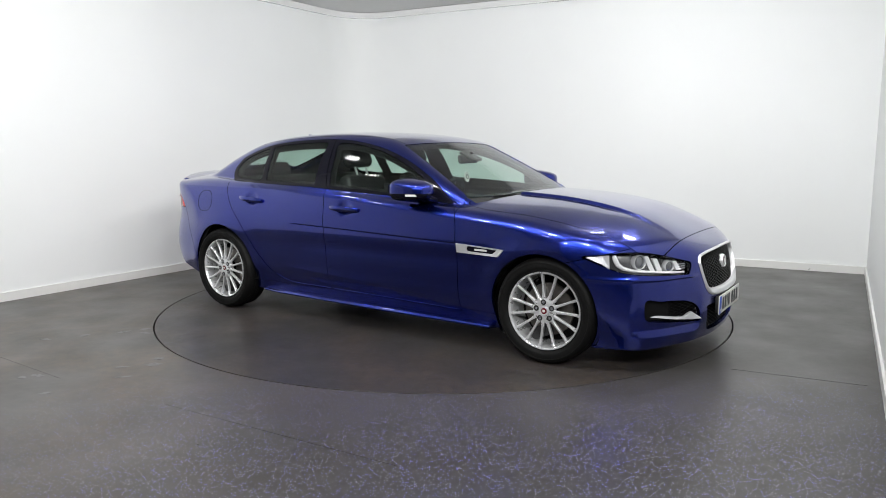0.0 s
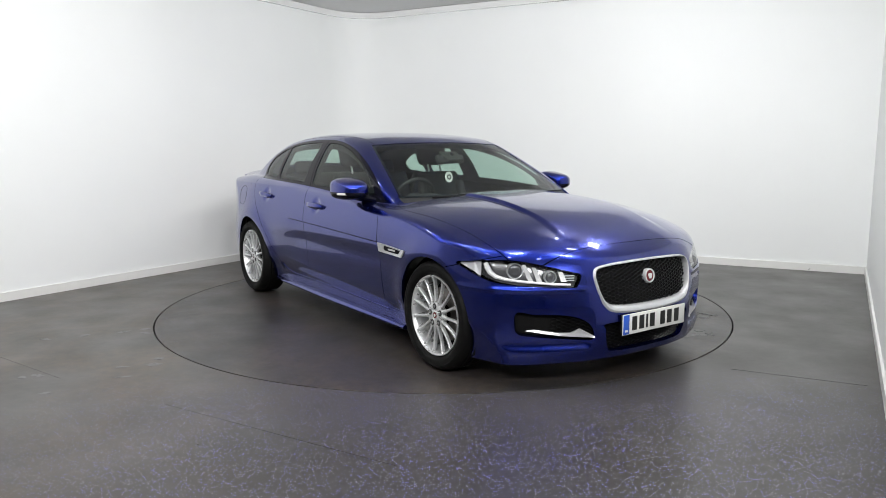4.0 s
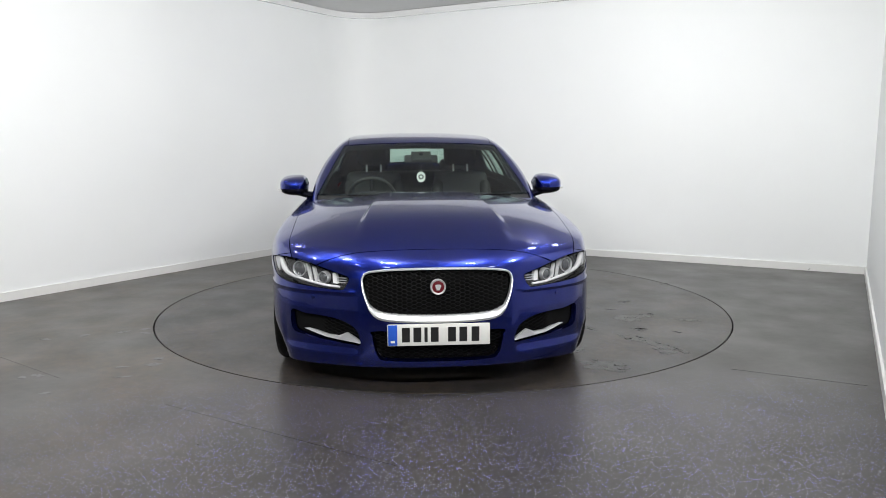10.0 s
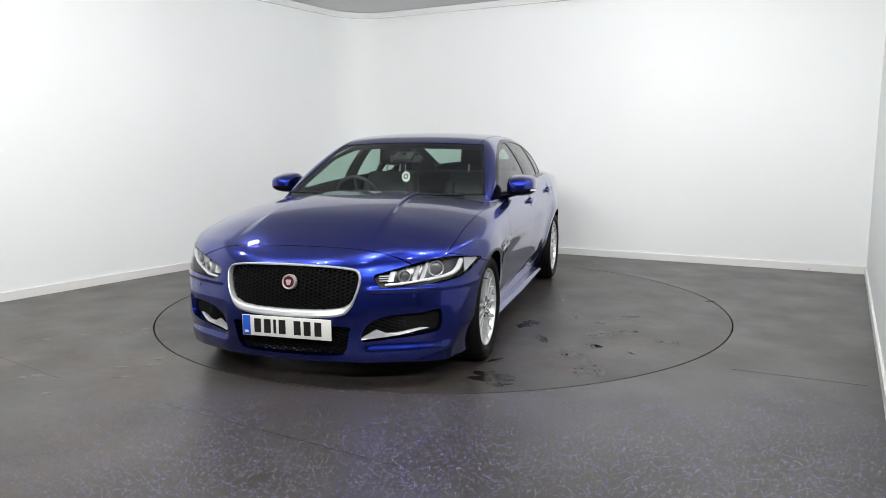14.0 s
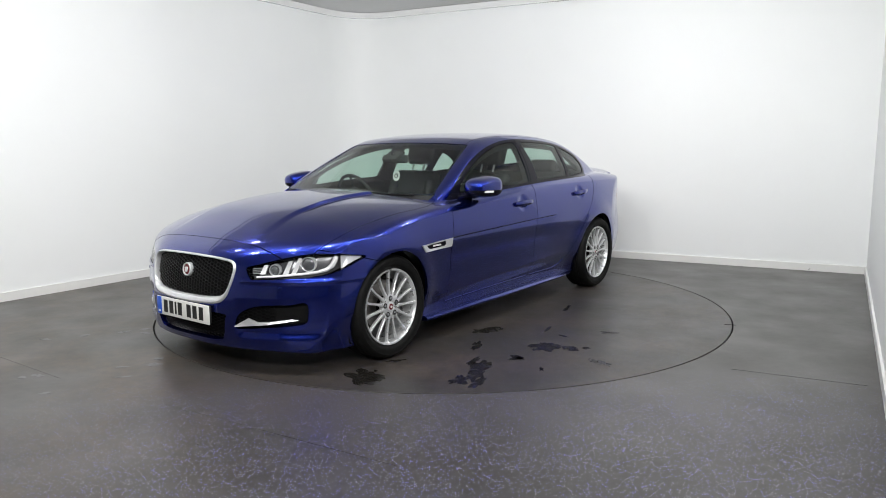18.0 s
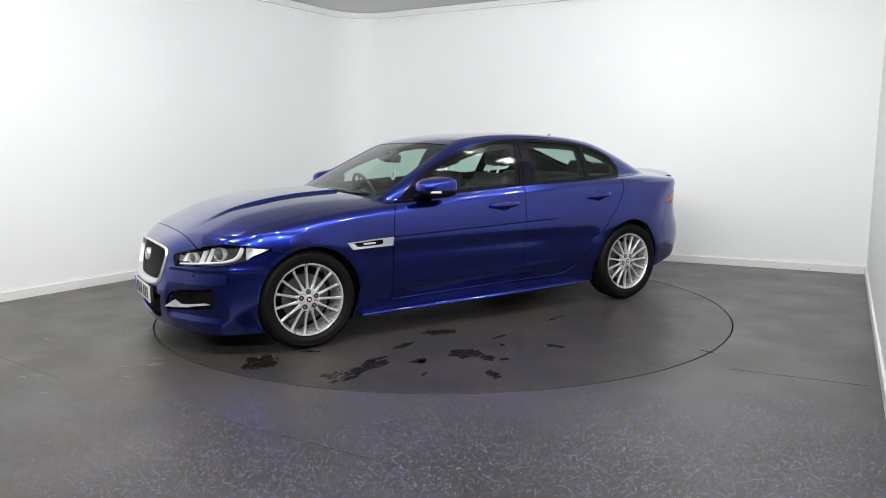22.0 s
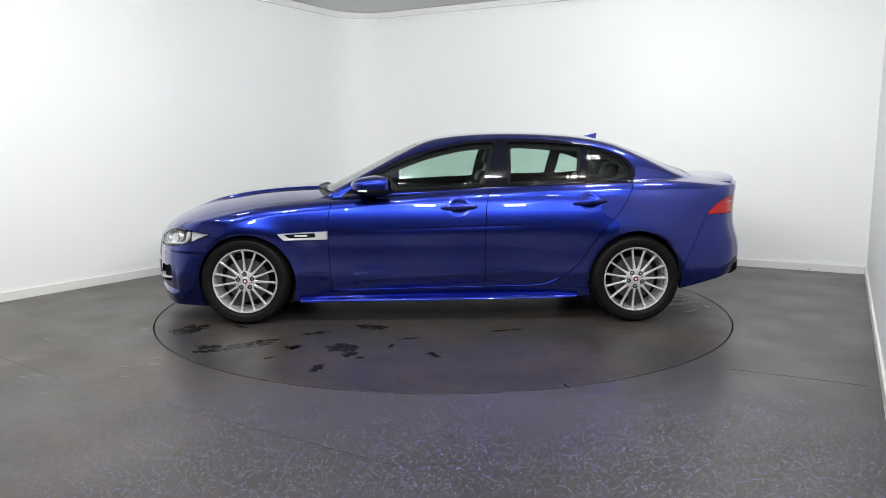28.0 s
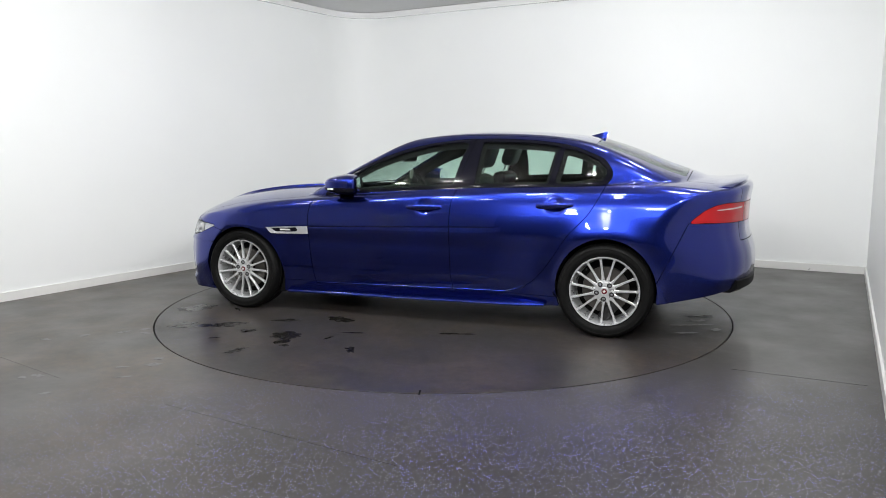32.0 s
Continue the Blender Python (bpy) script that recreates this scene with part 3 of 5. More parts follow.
# ---------------------------------------------------------------- shell of the car: rays from a spine meet the body
class Shell:
    def __init__(self, v, n, t):
        self.v, self.n, self.t = v, n, t

    def cut(self, field):
        """Keep the side where field(v) is below zero; crossing triangles are split."""
        f = field(self.v) if callable(field) else field
        inside = f < 0
        count = inside[self.t].sum(1)
        keep = [tuple(r) for r in self.t[count == 3]]
        v, nn, made = list(self.v), list(self.n), {}

        def between(a, b):
            key = (min(a, b), max(a, b))
            if key not in made:
                s = f[a] / (f[a] - f[b])
                v.append(self.v[a] * (1 - s) + self.v[b] * s)
                q = self.n[a] * (1 - s) + self.n[b] * s
                nn.append(q / (np.linalg.norm(q) + 1e-9))
                made[key] = len(v) - 1
            return made[key]
        for tri in self.t[(count == 1) | (count == 2)]:
            k = [i for i in range(3) if inside[tri[i]]]
            if len(k) == 1:
                a, b, c = (tri[(k[0] + j) % 3] for j in range(3))
                keep.append((a, between(a, b), between(a, c)))
            else:
                o = [i for i in range(3) if not inside[tri[i]]][0]
                c, a, b = (tri[(o + j) % 3] for j in range(3))
                p, q = between(b, c), between(a, c)
                keep += [(a, b, p), (a, p, q)]
        t = np.array(keep, int).reshape(-1, 3)
        used, flat = np.unique(t, return_inverse=True)
        return Shell(np.array(v)[used], np.array(nn)[used], flat.reshape(-1, 3))

    def split(self, field, gap=0.0):
        """The part inside, and what is left outside, a gap apart."""
        f = field(self.v)
        return self.cut(f + gap / 2), self.cut(-f + gap / 2)

    def inward(self, d):
        return Shell(self.v - self.n * d, self.n, self.t)

    def mirrored(self):
        s = np.array([1, -1, 1])
        return Shell(self.v * s, self.n * s, self.t[:, ::-1])

    def plus(self, other):
        return Shell(np.vstack([self.v, other.v]), np.vstack([self.n, other.n]), np.vstack([self.t, other.t + len(self.v)]))

    def hemmed(self, depth):
        """Add a folded edge of that depth along the free borders."""
        e = np.vstack([self.t[:, [0, 1]], self.t[:, [1, 2]], self.t[:, [2, 0]]])
        count = {}
        for a, b in e:
            key = (min(a, b), max(a, b))
            count[key] = None if key in count else (a, b)
        v, n, t = [self.v], [self.n], [self.t]
        base = len(self.v)
        extra_v, extra_n, extra_t = [], [], []
        for pair in count.values():
            if pair is None:
                continue
            a, b = pair
            pa, pb = self.v[a], self.v[b]
            if abs(pa[1]) < 2e-3 and abs(pb[1]) < 2e-3:
                continue
            out = np.cross(pb - pa, self.n[a])
            out = out / (np.linalg.norm(out) + 1e-9)
            i = base + len(extra_v)
            extra_v += [pa, pb, pb - self.n[b] * depth, pa - self.n[a] * depth]
            extra_n += [out] * 4
            extra_t += [(i + 1, i, i + 3), (i + 1, i + 3, i + 2)]
        if extra_v:
            v.append(np.array(extra_v)), n.append(np.array(extra_n)), t.append(np.array(extra_t))
        return Shell(np.vstack(v), np.vstack(n), np.vstack(t))


def shell_of(f, spine_front, spine_back, spine_z, columns, fan, rows):
    """Half of the body (y >= 0) as a shell."""
    az = np.concatenate([np.linspace(0, math.pi / 2, fan, endpoint=False), np.full(columns, math.pi / 2), np.linspace(math.pi / 2, math.pi, fan + 1)[1:]])
    px = np.concatenate([np.full(fan, spine_front), np.linspace(spine_front, spine_back, columns), np.full(fan, spine_back)])
    al = np.radians(np.concatenate([np.linspace(-42, 3, 88, endpoint=False), np.linspace(3, 9.5, 40, endpoint=False), np.linspace(9.5, 30, 52, endpoint=False), np.linspace(30, 90, rows - 180)]))
    A, L = np.meshgrid(az, al, indexing="ij")
    X = np.repeat(px[:, None], rows, 1)
    dx, dy, dz = np.cos(A) * np.cos(L), np.sin(A) * np.cos(L), np.sin(L)
    dx[np.abs(A - math.pi / 2) < 1e-6] = 0
    lo, hi = np.full(X.shape, 0.02), np.full(X.shape, 1.7)
    for _ in range(34):
        mid = (lo + hi) / 2
        inside = f(X + dx * mid, dy * mid, spine_z + dz * mid) < 0
        lo, hi = np.where(inside, mid, lo), np.where(inside, hi, mid)
    v = np.stack([X + dx * lo, np.abs(dy * lo), spine_z + dz * lo], -1).reshape(-1, 3)
    e = 0.0025
    g = np.stack([f(v[:, 0] + (e if k == 0 else 0), v[:, 1] + (e if k == 1 else 0), v[:, 2] + (e if k == 2 else 0))
                  - f(v[:, 0] - (e if k == 0 else 0), v[:, 1] - (e if k == 1 else 0), v[:, 2] - (e if k == 2 else 0)) for k in range(3)], -1)
    g /= np.linalg.norm(g, axis=1, keepdims=True) + 1e-9
    n = len(az)
    i = np.arange(n * rows).reshape(n, rows)
    a, b, c, d = i[:-1, :-1].ravel(), i[1:, :-1].ravel(), i[1:, 1:].ravel(), i[:-1, 1:].ravel()
    t = np.vstack([np.stack([a, b, c], 1), np.stack([a, c, d], 1)])
    area = np.linalg.norm(np.cross(v[t[:, 1]] - v[t[:, 0]], v[t[:, 2]] - v[t[:, 0]]), axis=1)
    return Shell(v, g, t[area > 1e-9])


def rounded(points, steps=6):
    """A closed smooth line through points."""
    p = np.array(points, float)
    a, b, c, d = np.roll(p, 1, 0), p, np.roll(p, -1, 0), np.roll(p, -2, 0)
    out = []
    for s in np.linspace(0, 1, steps, endpoint=False):
        out.append(0.5 * (2 * b + (c - a) * s + (2 * a - 5 * b + 4 * c - d) * s * s + (3 * b - a - 3 * c + d) * s ** 3))
    return np.stack(out, 1).reshape(-1, 2)


def outline(points, flat, smooth=True, guard=None):
    """A field: signed distance to a closed outline in the plane that flat(v) gives."""
    p = rounded(points) if smooth else np.array(points, float)
    q = np.roll(p, -1, 0)

    def field(v):
        w = flat(v)
        out = np.full(len(w), 1.0)
        near = np.all((w > p.min(0) - 0.15) & (w < p.max(0) + 0.15), axis=1)
        if guard is not None:
            near &= guard(v)
        u = w[near]
        d = q - p
        best = np.full(len(u), 9.0)
        cross = np.zeros(len(u), bool)
        for (x0, y0), (ex, ey), (x1, y1) in zip(p, d, q):
            s = np.clip(((u[:, 0] - x0) * ex + (u[:, 1] - y0) * ey) / (ex * ex + ey * ey + 1e-12), 0, 1)
            best = np.minimum(best, np.hypot(u[:, 0] - x0 - s * ex, u[:, 1] - y0 - s * ey))
            hit = ((y0 > u[:, 1]) != (y1 > u[:, 1])) & (u[:, 0] < x0 + (u[:, 1] - y0) / (ey + 1e-12) * ex)
            cross ^= hit
        out[near] = np.where(cross, -best, best)
        return out
    return field


def side_xz(v):
    return v[:, [0, 2]]


def front_yz(v):
    return np.stack([v[:, 1], v[:, 2]], 1)


def corner_hz(v):
    """Diagonal coordinate round the front corner, and height."""
    return np.stack([(v[:, 1] - v[:, 0]) * 0.70711, v[:, 2]], 1)


def both(*fields):
    return lambda v: np.max([f(v) for f in fields], axis=0)


def panel(name, sh, material, parent, label="", depth=0.012, centre=False):
    """Make a panel; centre panels are joined with their mirror image, others come as a pair."""
    s = sh.hemmed(depth) if depth else sh
    if centre:
        s = s.plus(s.mirrored())
        return mesh_object(name, s.v, s.t, material, parent, label, s.n)
    left = mesh_object(name, s.v, s.t, material, parent, label, s.n)
    m = s.mirrored()
    right = mesh_object(name, m.v, m.t, material, parent, label, m.n)
    return left, right


CAR = thing("saloon_car", "shiny metallic deep blue four-door saloon car parked on a turntable", "car")
FULL = shell_of(car_body, 1.55, -1.75, 0.60, 225, 95, 246)


def window_parts(rest):
    on_side = lambda v: (v[:, 1] > 0.42) & (v[:, 2] > 0.86)
    dlo_f = outline(DLO, side_xz, guard=on_side)
    dlo, rest = rest.split(dlo_f, 0.002)
    panes, inner = [], dlo
    for label, pts in (("front", FRONT_PANE), ("rear", REAR_PANE), ("quarter", QUARTER_PANE)):
        field = outline(pts, side_xz, guard=on_side)
        pane, dlo = dlo.split(field, 0.003)
        inner = inner.cut(lambda v, g=field: -g(v) - 0.026)
        panes.append(pane)
    return rest, dlo, panes, inner.inward(0.035)


DLO = [(0.71, 0.917), (0.52, 0.932), (0.32, 0.945), (-0.08, 0.967), (-0.49, 0.988), (-0.90, 1.000), (-1.20, 1.010), (-1.36, 1.018), (-1.418, 1.045), (-1.433, 1.10),
       (-1.401, 1.157), (-1.343, 1.207), (-1.141, 1.282), (-0.933, 1.316), (-0.722, 1.330), (-0.511, 1.335), (-0.299, 1.327), (-0.087, 1.298), (0.123, 1.249), (0.333, 1.171), (0.543, 1.060), (0.665, 0.965)]
FRONT_PANE = [(0.52, 0.955), (0.30, 0.966), (0.0, 0.985), (-0.30, 1.000), (-0.335, 1.03), (-0.37, 1.20), (-0.395, 1.285), (-0.36, 1.308), (-0.20, 1.297), (-0.05, 1.270), (0.13, 1.222), (0.33, 1.143), (0.48, 1.058), (0.56, 0.985)]
REAR_PANE = [(-0.50, 1.010), (-0.70, 1.016), (-0.95, 1.022), (-1.005, 1.035), (-1.025, 1.12), (-1.045, 1.24), (-1.06, 1.275), (-0.93, 1.295), (-0.72, 1.308), (-0.53, 1.311), (-0.498, 1.29), (-0.492, 1.15), (-0.482, 1.03)]
QUARTER_PANE = [(-1.068, 1.030), (-1.25, 1.036), (-1.345, 1.043), (-1.385, 1.07), (-1.395, 1.11), (-1.365, 1.155), (-1.31, 1.195), (-1.20, 1.240), (-1.112, 1.262), (-1.092, 1.25), (-1.075, 1.13)]
HEADLAMP = [(-1.188, 0.611), (-1.13, 0.630), (-1.04, 0.653), (-0.94, 0.676), (-0.83, 0.691), (-0.72, 0.691), (-0.60, 0.677), (-0.525, 0.664), (-0.57, 0.640), (-0.65, 0.606), (-0.74, 0.580), (-0.86, 0.566), (-1.0, 0.558), (-1.145, 0.551), (-1.172, 0.560)]
GRILLE = [(0.0, 0.668), (0.20, 0.665), (0.318, 0.656), (0.372, 0.643), (0.392, 0.612), (0.392, 0.580), (0.383, 0.534), (0.366, 0.485), (0.349, 0.448), (0.305, 0.411), (0.20, 0.397), (0.0, 0.392),
          (-0.20, 0.397), (-0.305, 0.411), (-0.349, 0.448), (-0.366, 0.485), (-0.383, 0.534), (-0.392, 0.580), (-0.392, 0.612), (-0.372, 0.643), (-0.318, 0.656), (-0.20, 0.665)]
INTAKE = [(0.0, 0.350), (0.32, 0.348), (0.337, 0.32), (0.329, 0.268), (0.312, 0.214), (0.265, 0.190), (0.0, 0.186), (-0.265, 0.190), (-0.312, 0.214), (-0.337, 0.32), (-0.32, 0.348)]
FOG = [(-0.862, 0.424), (-0.95, 0.414), (-1.05, 0.410), (-1.17, 0.392), (-1.245, 0.345), (-1.262, 0.272), (-1.20, 0.268), (-1.11, 0.276), (-0.93, 0.296), (-0.868, 0.310), (-0.852, 0.35)]


def build_shell():
    rest = FULL
    low_edge = lambda v: bottom(v[:, 0]) + 0.004 - v[:, 2]
    rest = rest.cut(low_edge)
    # wheel arches
    for hub, wide, tall in ((HUB_F - 0.015, 0.346, 0.347), (HUB_R, 0.337, 0.361)):
        rest = rest.cut(lambda v, h=hub, a=wide, q=tall: np.where(v[:, 1] > 0.45, q - np.hypot((v[:, 0] - h) * q / a, v[:, 2] - 0.315), -1.0))
    rest, trim, panes, inner_frame = window_parts(rest)
    panel("inner_window_frame", inner_frame, GAP, CAR, "dark inner window frame", 0)
    for name, pane in zip(("front_window", "rear_window", "quarter_window"), panes):
        for ob in panel(name, pane.inward(0.004), GLASS, CAR, "tinted side glass", 0.004):
            ob.visible_shadow = False
    pillar = lambda v: v[:, 0] - (-0.358 - 0.231 * (v[:, 2] - 0.98))
    ahead_trim, behind_trim = trim.split(lambda v: -pillar(v), 0.007)
    panel("front_window_surround", ahead_trim, PIANO, CAR, "gloss black window surround", 0.01)
    panel("rear_window_surround", behind_trim, PIANO, CAR, "gloss black window surround", 0.01)
    # screens
    above = lambda v: 0.93 - v[:, 2]
    wind_f = both(lambda v: v[:, 0] - (0.915 - 0.22 * v[:, 1] ** 2), lambda v: (0.205 - 0.10 * v[:, 1] ** 2) - v[:, 0],
                  lambda v: v[:, 1] - (0.728 - 0.15 * np.clip((0.78 - v[:, 0]) / 0.6, 0, 1.2)), above)
    wind, rest = rest.split(wind_f, 0.003)
    panel("windscreen_border", wind.cut(lambda v: -wind_f(v) - 0.020).inward(0.007), PIANO, CAR, "black printed border of the windscreen", 0, True)
    ob = panel("windscreen", wind.inward(0.003), SCREEN, CAR, "clear curved windscreen", 0.005, True)
    ob.visible_shadow = False
    rear_f = both(lambda v: (-1.915 + 0.10 * v[:, 1] ** 2) - v[:, 0], lambda v: v[:, 0] - (-1.285 - 0.10 * v[:, 1] ** 2),
                  lambda v: v[:, 1] - (0.545 + 0.12 * (v[:, 0] + 1.3)), above)
    back, rest = rest.split(rear_f, 0.003)
    inner, frit = back.split(both(lambda v: v[:, 1] - (0.44 + 0.10 * (v[:, 0] + 1.3)), lambda v: v[:, 0] + 1.33, lambda v: -1.87 - v[:, 0]), 0.0)
    panel("rear_screen_border", frit.inward(0.006), PIANO, CAR, "black printed border of the rear window", 0, True)
    ob = panel("rear_screen", back.inward(0.003), GLASS, CAR, "sloping rear window", 0.005, True)
    ob.visible_shadow = False
    lining = rest.inward(0.05)
    core = rest.inward(0.014)
    band, rest = rest.split(both(lambda v: v[:, 0] - (0.975 - 0.22 * v[:, 1] ** 2), lambda v: (0.90 - 0.22 * v[:, 1] ** 2) - v[:, 0],
                                 lambda v: v[:, 1] - 0.735, lambda v: 0.90 - v[:, 2]), 0.004)
    panel("scuttle", band.inward(0.012), PLASTIC, CAR, "black plastic scuttle", 0.01, True)
    # lamps and openings in the nose
    ahead = lambda v: v[:, 0] > 1.45
    lamp, rest = rest.split(outline(HEADLAMP, corner_hz, guard=ahead), 0.0035)
    nose = lambda v: v[:, 0] > 2.0
    grille, rest = rest.split(outline(GRILLE, front_yz, guard=nose), 0.002)
    intake, rest = rest.split(outline(INTAKE, front_yz, guard=nose), 0.002)
    fog, rest = rest.split(outline(FOG, corner_hz, guard=lambda v: v[:, 0] > 1.7), 0.002)
    tail, rest = rest.split(outline(TAIL_LAMP, side_xz, guard=lambda v: v[:, 0] < -1.8), 0.004)
    # bonnet
    bonnet_f = both(lambda v: v[:, 1] - spl(v[:, 0], [0.75, 0.92, 1.25, 1.6, 1.85, 2.0], [0.735, 0.795, 0.803, 0.800, 0.790, 0.745]),
                    lambda v: v[:, 0] - (2.070 - 0.035 * np.clip(v[:, 1] / 0.62, 0, 2) ** 4),
                    lambda v: (0.945 - 0.22 * v[:, 1] ** 2) - v[:, 0], lambda v: 0.6 - v[:, 2])
    bonnet, rest = rest.split(bonnet_f, 0.0034)
    panel("bonnet", bonnet, PAINT, CAR, "creased metallic blue bonnet", 0.02, True)
    # doors
    belt = lambda v: v[:, 2] - (1.36 + 0 * v[:, 0])
    sill_line = lambda v: 0.240 + 0.018 * (0.33 - v[:, 0]) - v[:, 2]
    front_edge = lambda v: v[:, 0] - spl(v[:, 2], [0.3, 0.69, 0.82, 0.865, 0.91, 0.95], [0.800, 0.809, 0.799, 0.785, 0.745, 0.70])
    mid_edge = lambda v: v[:, 0] - spl(v[:, 2], [0.3, 0.72, 0.90, 0.98, 1.30], [-0.322, -0.322, -0.335, -0.358, -0.432])
    rear_edge = lambda v: spl(v[:, 2], [0.257, 0.273, 0.323, 0.443, 0.549, 0.693, 0.825, 0.932, 1.02], [-0.66, -0.781, -0.875, -1.000, -1.076, -1.172, -1.294, -1.358, -1.401]) - v[:, 0]
    on_flank = lambda v: 0.6 - v[:, 1]
    under_window = lambda v: v[:, 2] - spl(v[:, 0], [-1.4, -0.9, -0.08, 0.32, 0.71], [1.03, 1.01, 0.977, 0.955, 0.93])
    door, rest = rest.split(both(front_edge, lambda v: -mid_edge(v), sill_line, on_flank, under_window), 0.005)
    doors = [panel("front_door", door, PAINT, CAR, "metallic blue front door", 0.02)]
    door, rest = rest.split(both(mid_edge, rear_edge, sill_line, on_flank, under_window), 0.005)
    doors.append(panel("rear_door", door, PAINT, CAR, "metallic blue rear door", 0.02))
    # sills, wings, bumpers
    sill, rest = rest.split(both(lambda v: v[:, 2] - 0.25, lambda v: v[:, 0] - 1.1, lambda v: -1.1 - v[:, 0], on_flank), 0.003)
    panel("side_sill", sill, PAINT, CAR, "", 0.02)
    wing, rest = rest.split(both(lambda v: 0.79 - v[:, 0], lambda v: (0.610 + 0.27 * (v[:, 0] - 1.51)) * (v[:, 0] > 1.25) - v[:, 2], lambda v: v[:, 0] - 2.03, lambda v: 0.66 - v[:, 1]), 0.004)
    panel("front_wing", wing, PAINT, CAR, "", 0.02)
    roof_f = both(lambda v: v[:, 1] - 0.552 + 0.02 * np.clip(v[:, 0], -2, 0.2), lambda v: v[:, 0] - 0.23, lambda v: -1.30 - v[:, 0], lambda v: 1.1 - v[:, 2])
    top, rest = rest.split(roof_f, 0.004)
    panel("roof", top, PAINT, CAR, "", 0.01, True)
    boot, rest = rest.split(both(lambda v: v[:, 0] + 1.935 - 0.1 * v[:, 1] ** 2, lambda v: 0.66 - v[:, 2], lambda v: v[:, 1] - 0.57), 0.005)
    panel("boot_lid", boot, PAINT, CAR, "", 0.02, True)
    bumper, rest = rest.split(both(lambda v: v[:, 0] + 1.80 + 0.46 * (v[:, 2] - 0.5), lambda v: v[:, 2] - 0.785), 0.004)
    panel("rear_bumper", bumper, PAINT, CAR, "", 0.02, True)
    bumper, rest = rest.split(lambda v: 1.2 - v[:, 0], 0.0)
    panel("front_bumper", bumper, PAINT, CAR, "sporty blue front bumper", 0.03, True)
    panel("body_side", rest, PAINT, CAR, "blue pillars and rear quarter panel", 0.015)
    holes = [outline(p, front_yz, guard=lambda v: v[:, 0] > 1.9) for p in (GRILLE, INTAKE)] + [outline(p, corner_hz, guard=lambda v: v[:, 0] > 1.4) for p in (HEADLAMP, FOG)]
    for f in holes:
        core = core.cut(lambda v, g=f: 0.004 - g(v))
    # black backing shell added to give the shut gaps their shade
    panel("gap_backing", core, GAP, CAR, "black backing added behind the shut gaps for their shade", 0)
    panel("cabin_lining", lining.cut(lambda v: np.maximum(np.maximum(v[:, 0] - 0.95, -1.95 - v[:, 0]), 0.3 - v[:, 2])), CLOTH, CAR, "charcoal cabin lining", 0)
    return lamp, grille, intake, fog, tail, doors


TAIL_LAMP = [(-1.945, 0.786), (-2.05, 0.787), (-2.25, 0.783), (-2.42, 0.785), (-2.43, 0.85), (-2.36, 0.905), (-2.24, 0.912), (-2.13, 0.908), (-2.05, 0.880), (-1.99, 0.838)]
LAMP_SHELL, GRILLE_SHELL, INTAKE_SHELL, FOG_SHELL, TAIL_SHELL, DOORS = build_shell()
panel("tail_lamp", TAIL_SHELL, TAIL, CAR, "glossy red tail lamp", 0.03)


# ---------------------------------------------------------------- finding places on the body
def table(start, way, a0, a1, b0, b1, na, nb, reach=1.4):
    """Look-up of how far rays from start(a, b) run inside the body, over a grid of a and b."""
    A, B = np.meshgrid(np.linspace(a0, a1, na), np.linspace(b0, b1, nb), indexing="ij")
    o = start(A, B)
    lo, hi = np.zeros(A.shape), np.full(A.shape, reach)
    for _ in range(26):
        m = (lo + hi) / 2
        inside = car_body(*[o[k] + way[k] * m for k in range(3)]) < 0
        lo, hi = np.where(inside, m, lo), np.where(inside, hi, m)

    def ask(a, b):
        u = min(max((a - a0) / (a1 - a0) * (na - 1), 0), na - 1.001)
        v = min(max((b - b0) / (b1 - b0) * (nb - 1), 0), nb - 1.001)
        i, j = int(u), int(v)
        u, v = u - i, v - j
        s = lo[i, j] * (1 - u) * (1 - v) + lo[i + 1, j] * u * (1 - v) + lo[i, j + 1] * (1 - u) * v + lo[i + 1, j + 1] * u * v
        p = start(np.array(a), np.array(b))
        return Vector([float(p[k]) + way[k] * float(s) for k in range(3)])
    return ask


ASK_SIDE = table(lambda x, z: (x, 0 * x + 0.05, z), (0, 1, 0), -2.42, 2.2, 0.12, 1.36, 460, 200)
ASK_FRONT = table(lambda y, z: (0 * y + 1.2, y, z), (1, 0, 0), 0.0, 0.92, 0.12, 0.76, 160, 150)
ASK_TOP = table(lambda x, y: (x, y, 0 * x + 0.5), (0, 0, 1), -2.45, 2.2, 0.0, 0.85, 320, 70)
ASK_CORNER = table(lambda h, z: (-h * 0.70711 + 0.35, h * 0.70711 + 0.35, z), (0.70711, 0.70711, 0), -1.35, -0.45, 0.12, 0.74, 160, 140)


def on_side(x, z, out=0.0):
    return ASK_SIDE(x, z) + Vector((0, out, 0))


def on_front(y, z, out=0.0):
    return ASK_FRONT(y, z) + Vector((out, 0, 0))


def on_top(x, y, out=0.0):
    return ASK_TOP(x, y) + Vector((0, 0, out))


def on_corner(h, z, out=0.0):
    """A place round the front corner by the diagonal coordinate h."""
    return ASK_CORNER(h, z) + Vector((out * 0.70711, out * 0.70711, 0))


def flipped(p):
    return Vector((p.x, -p.y, p.z))


def pair(name, make, material, parent=None, label="", smooth=True):
    """Make a part on both sides: make(bm, place) adds the left one through place()."""
    made = []
    for side in (1, -1):
        bm = bmesh.new()
        make(bm, (lambda p: Vector(p)) if side == 1 else (lambda p: flipped(Vector(p))))
        home = parent if not isinstance(parent, (tuple, list)) else parent[0 if side == 1 else 1]
        made.append(part(name, bm, material, home or CAR, label, smooth))
    return made


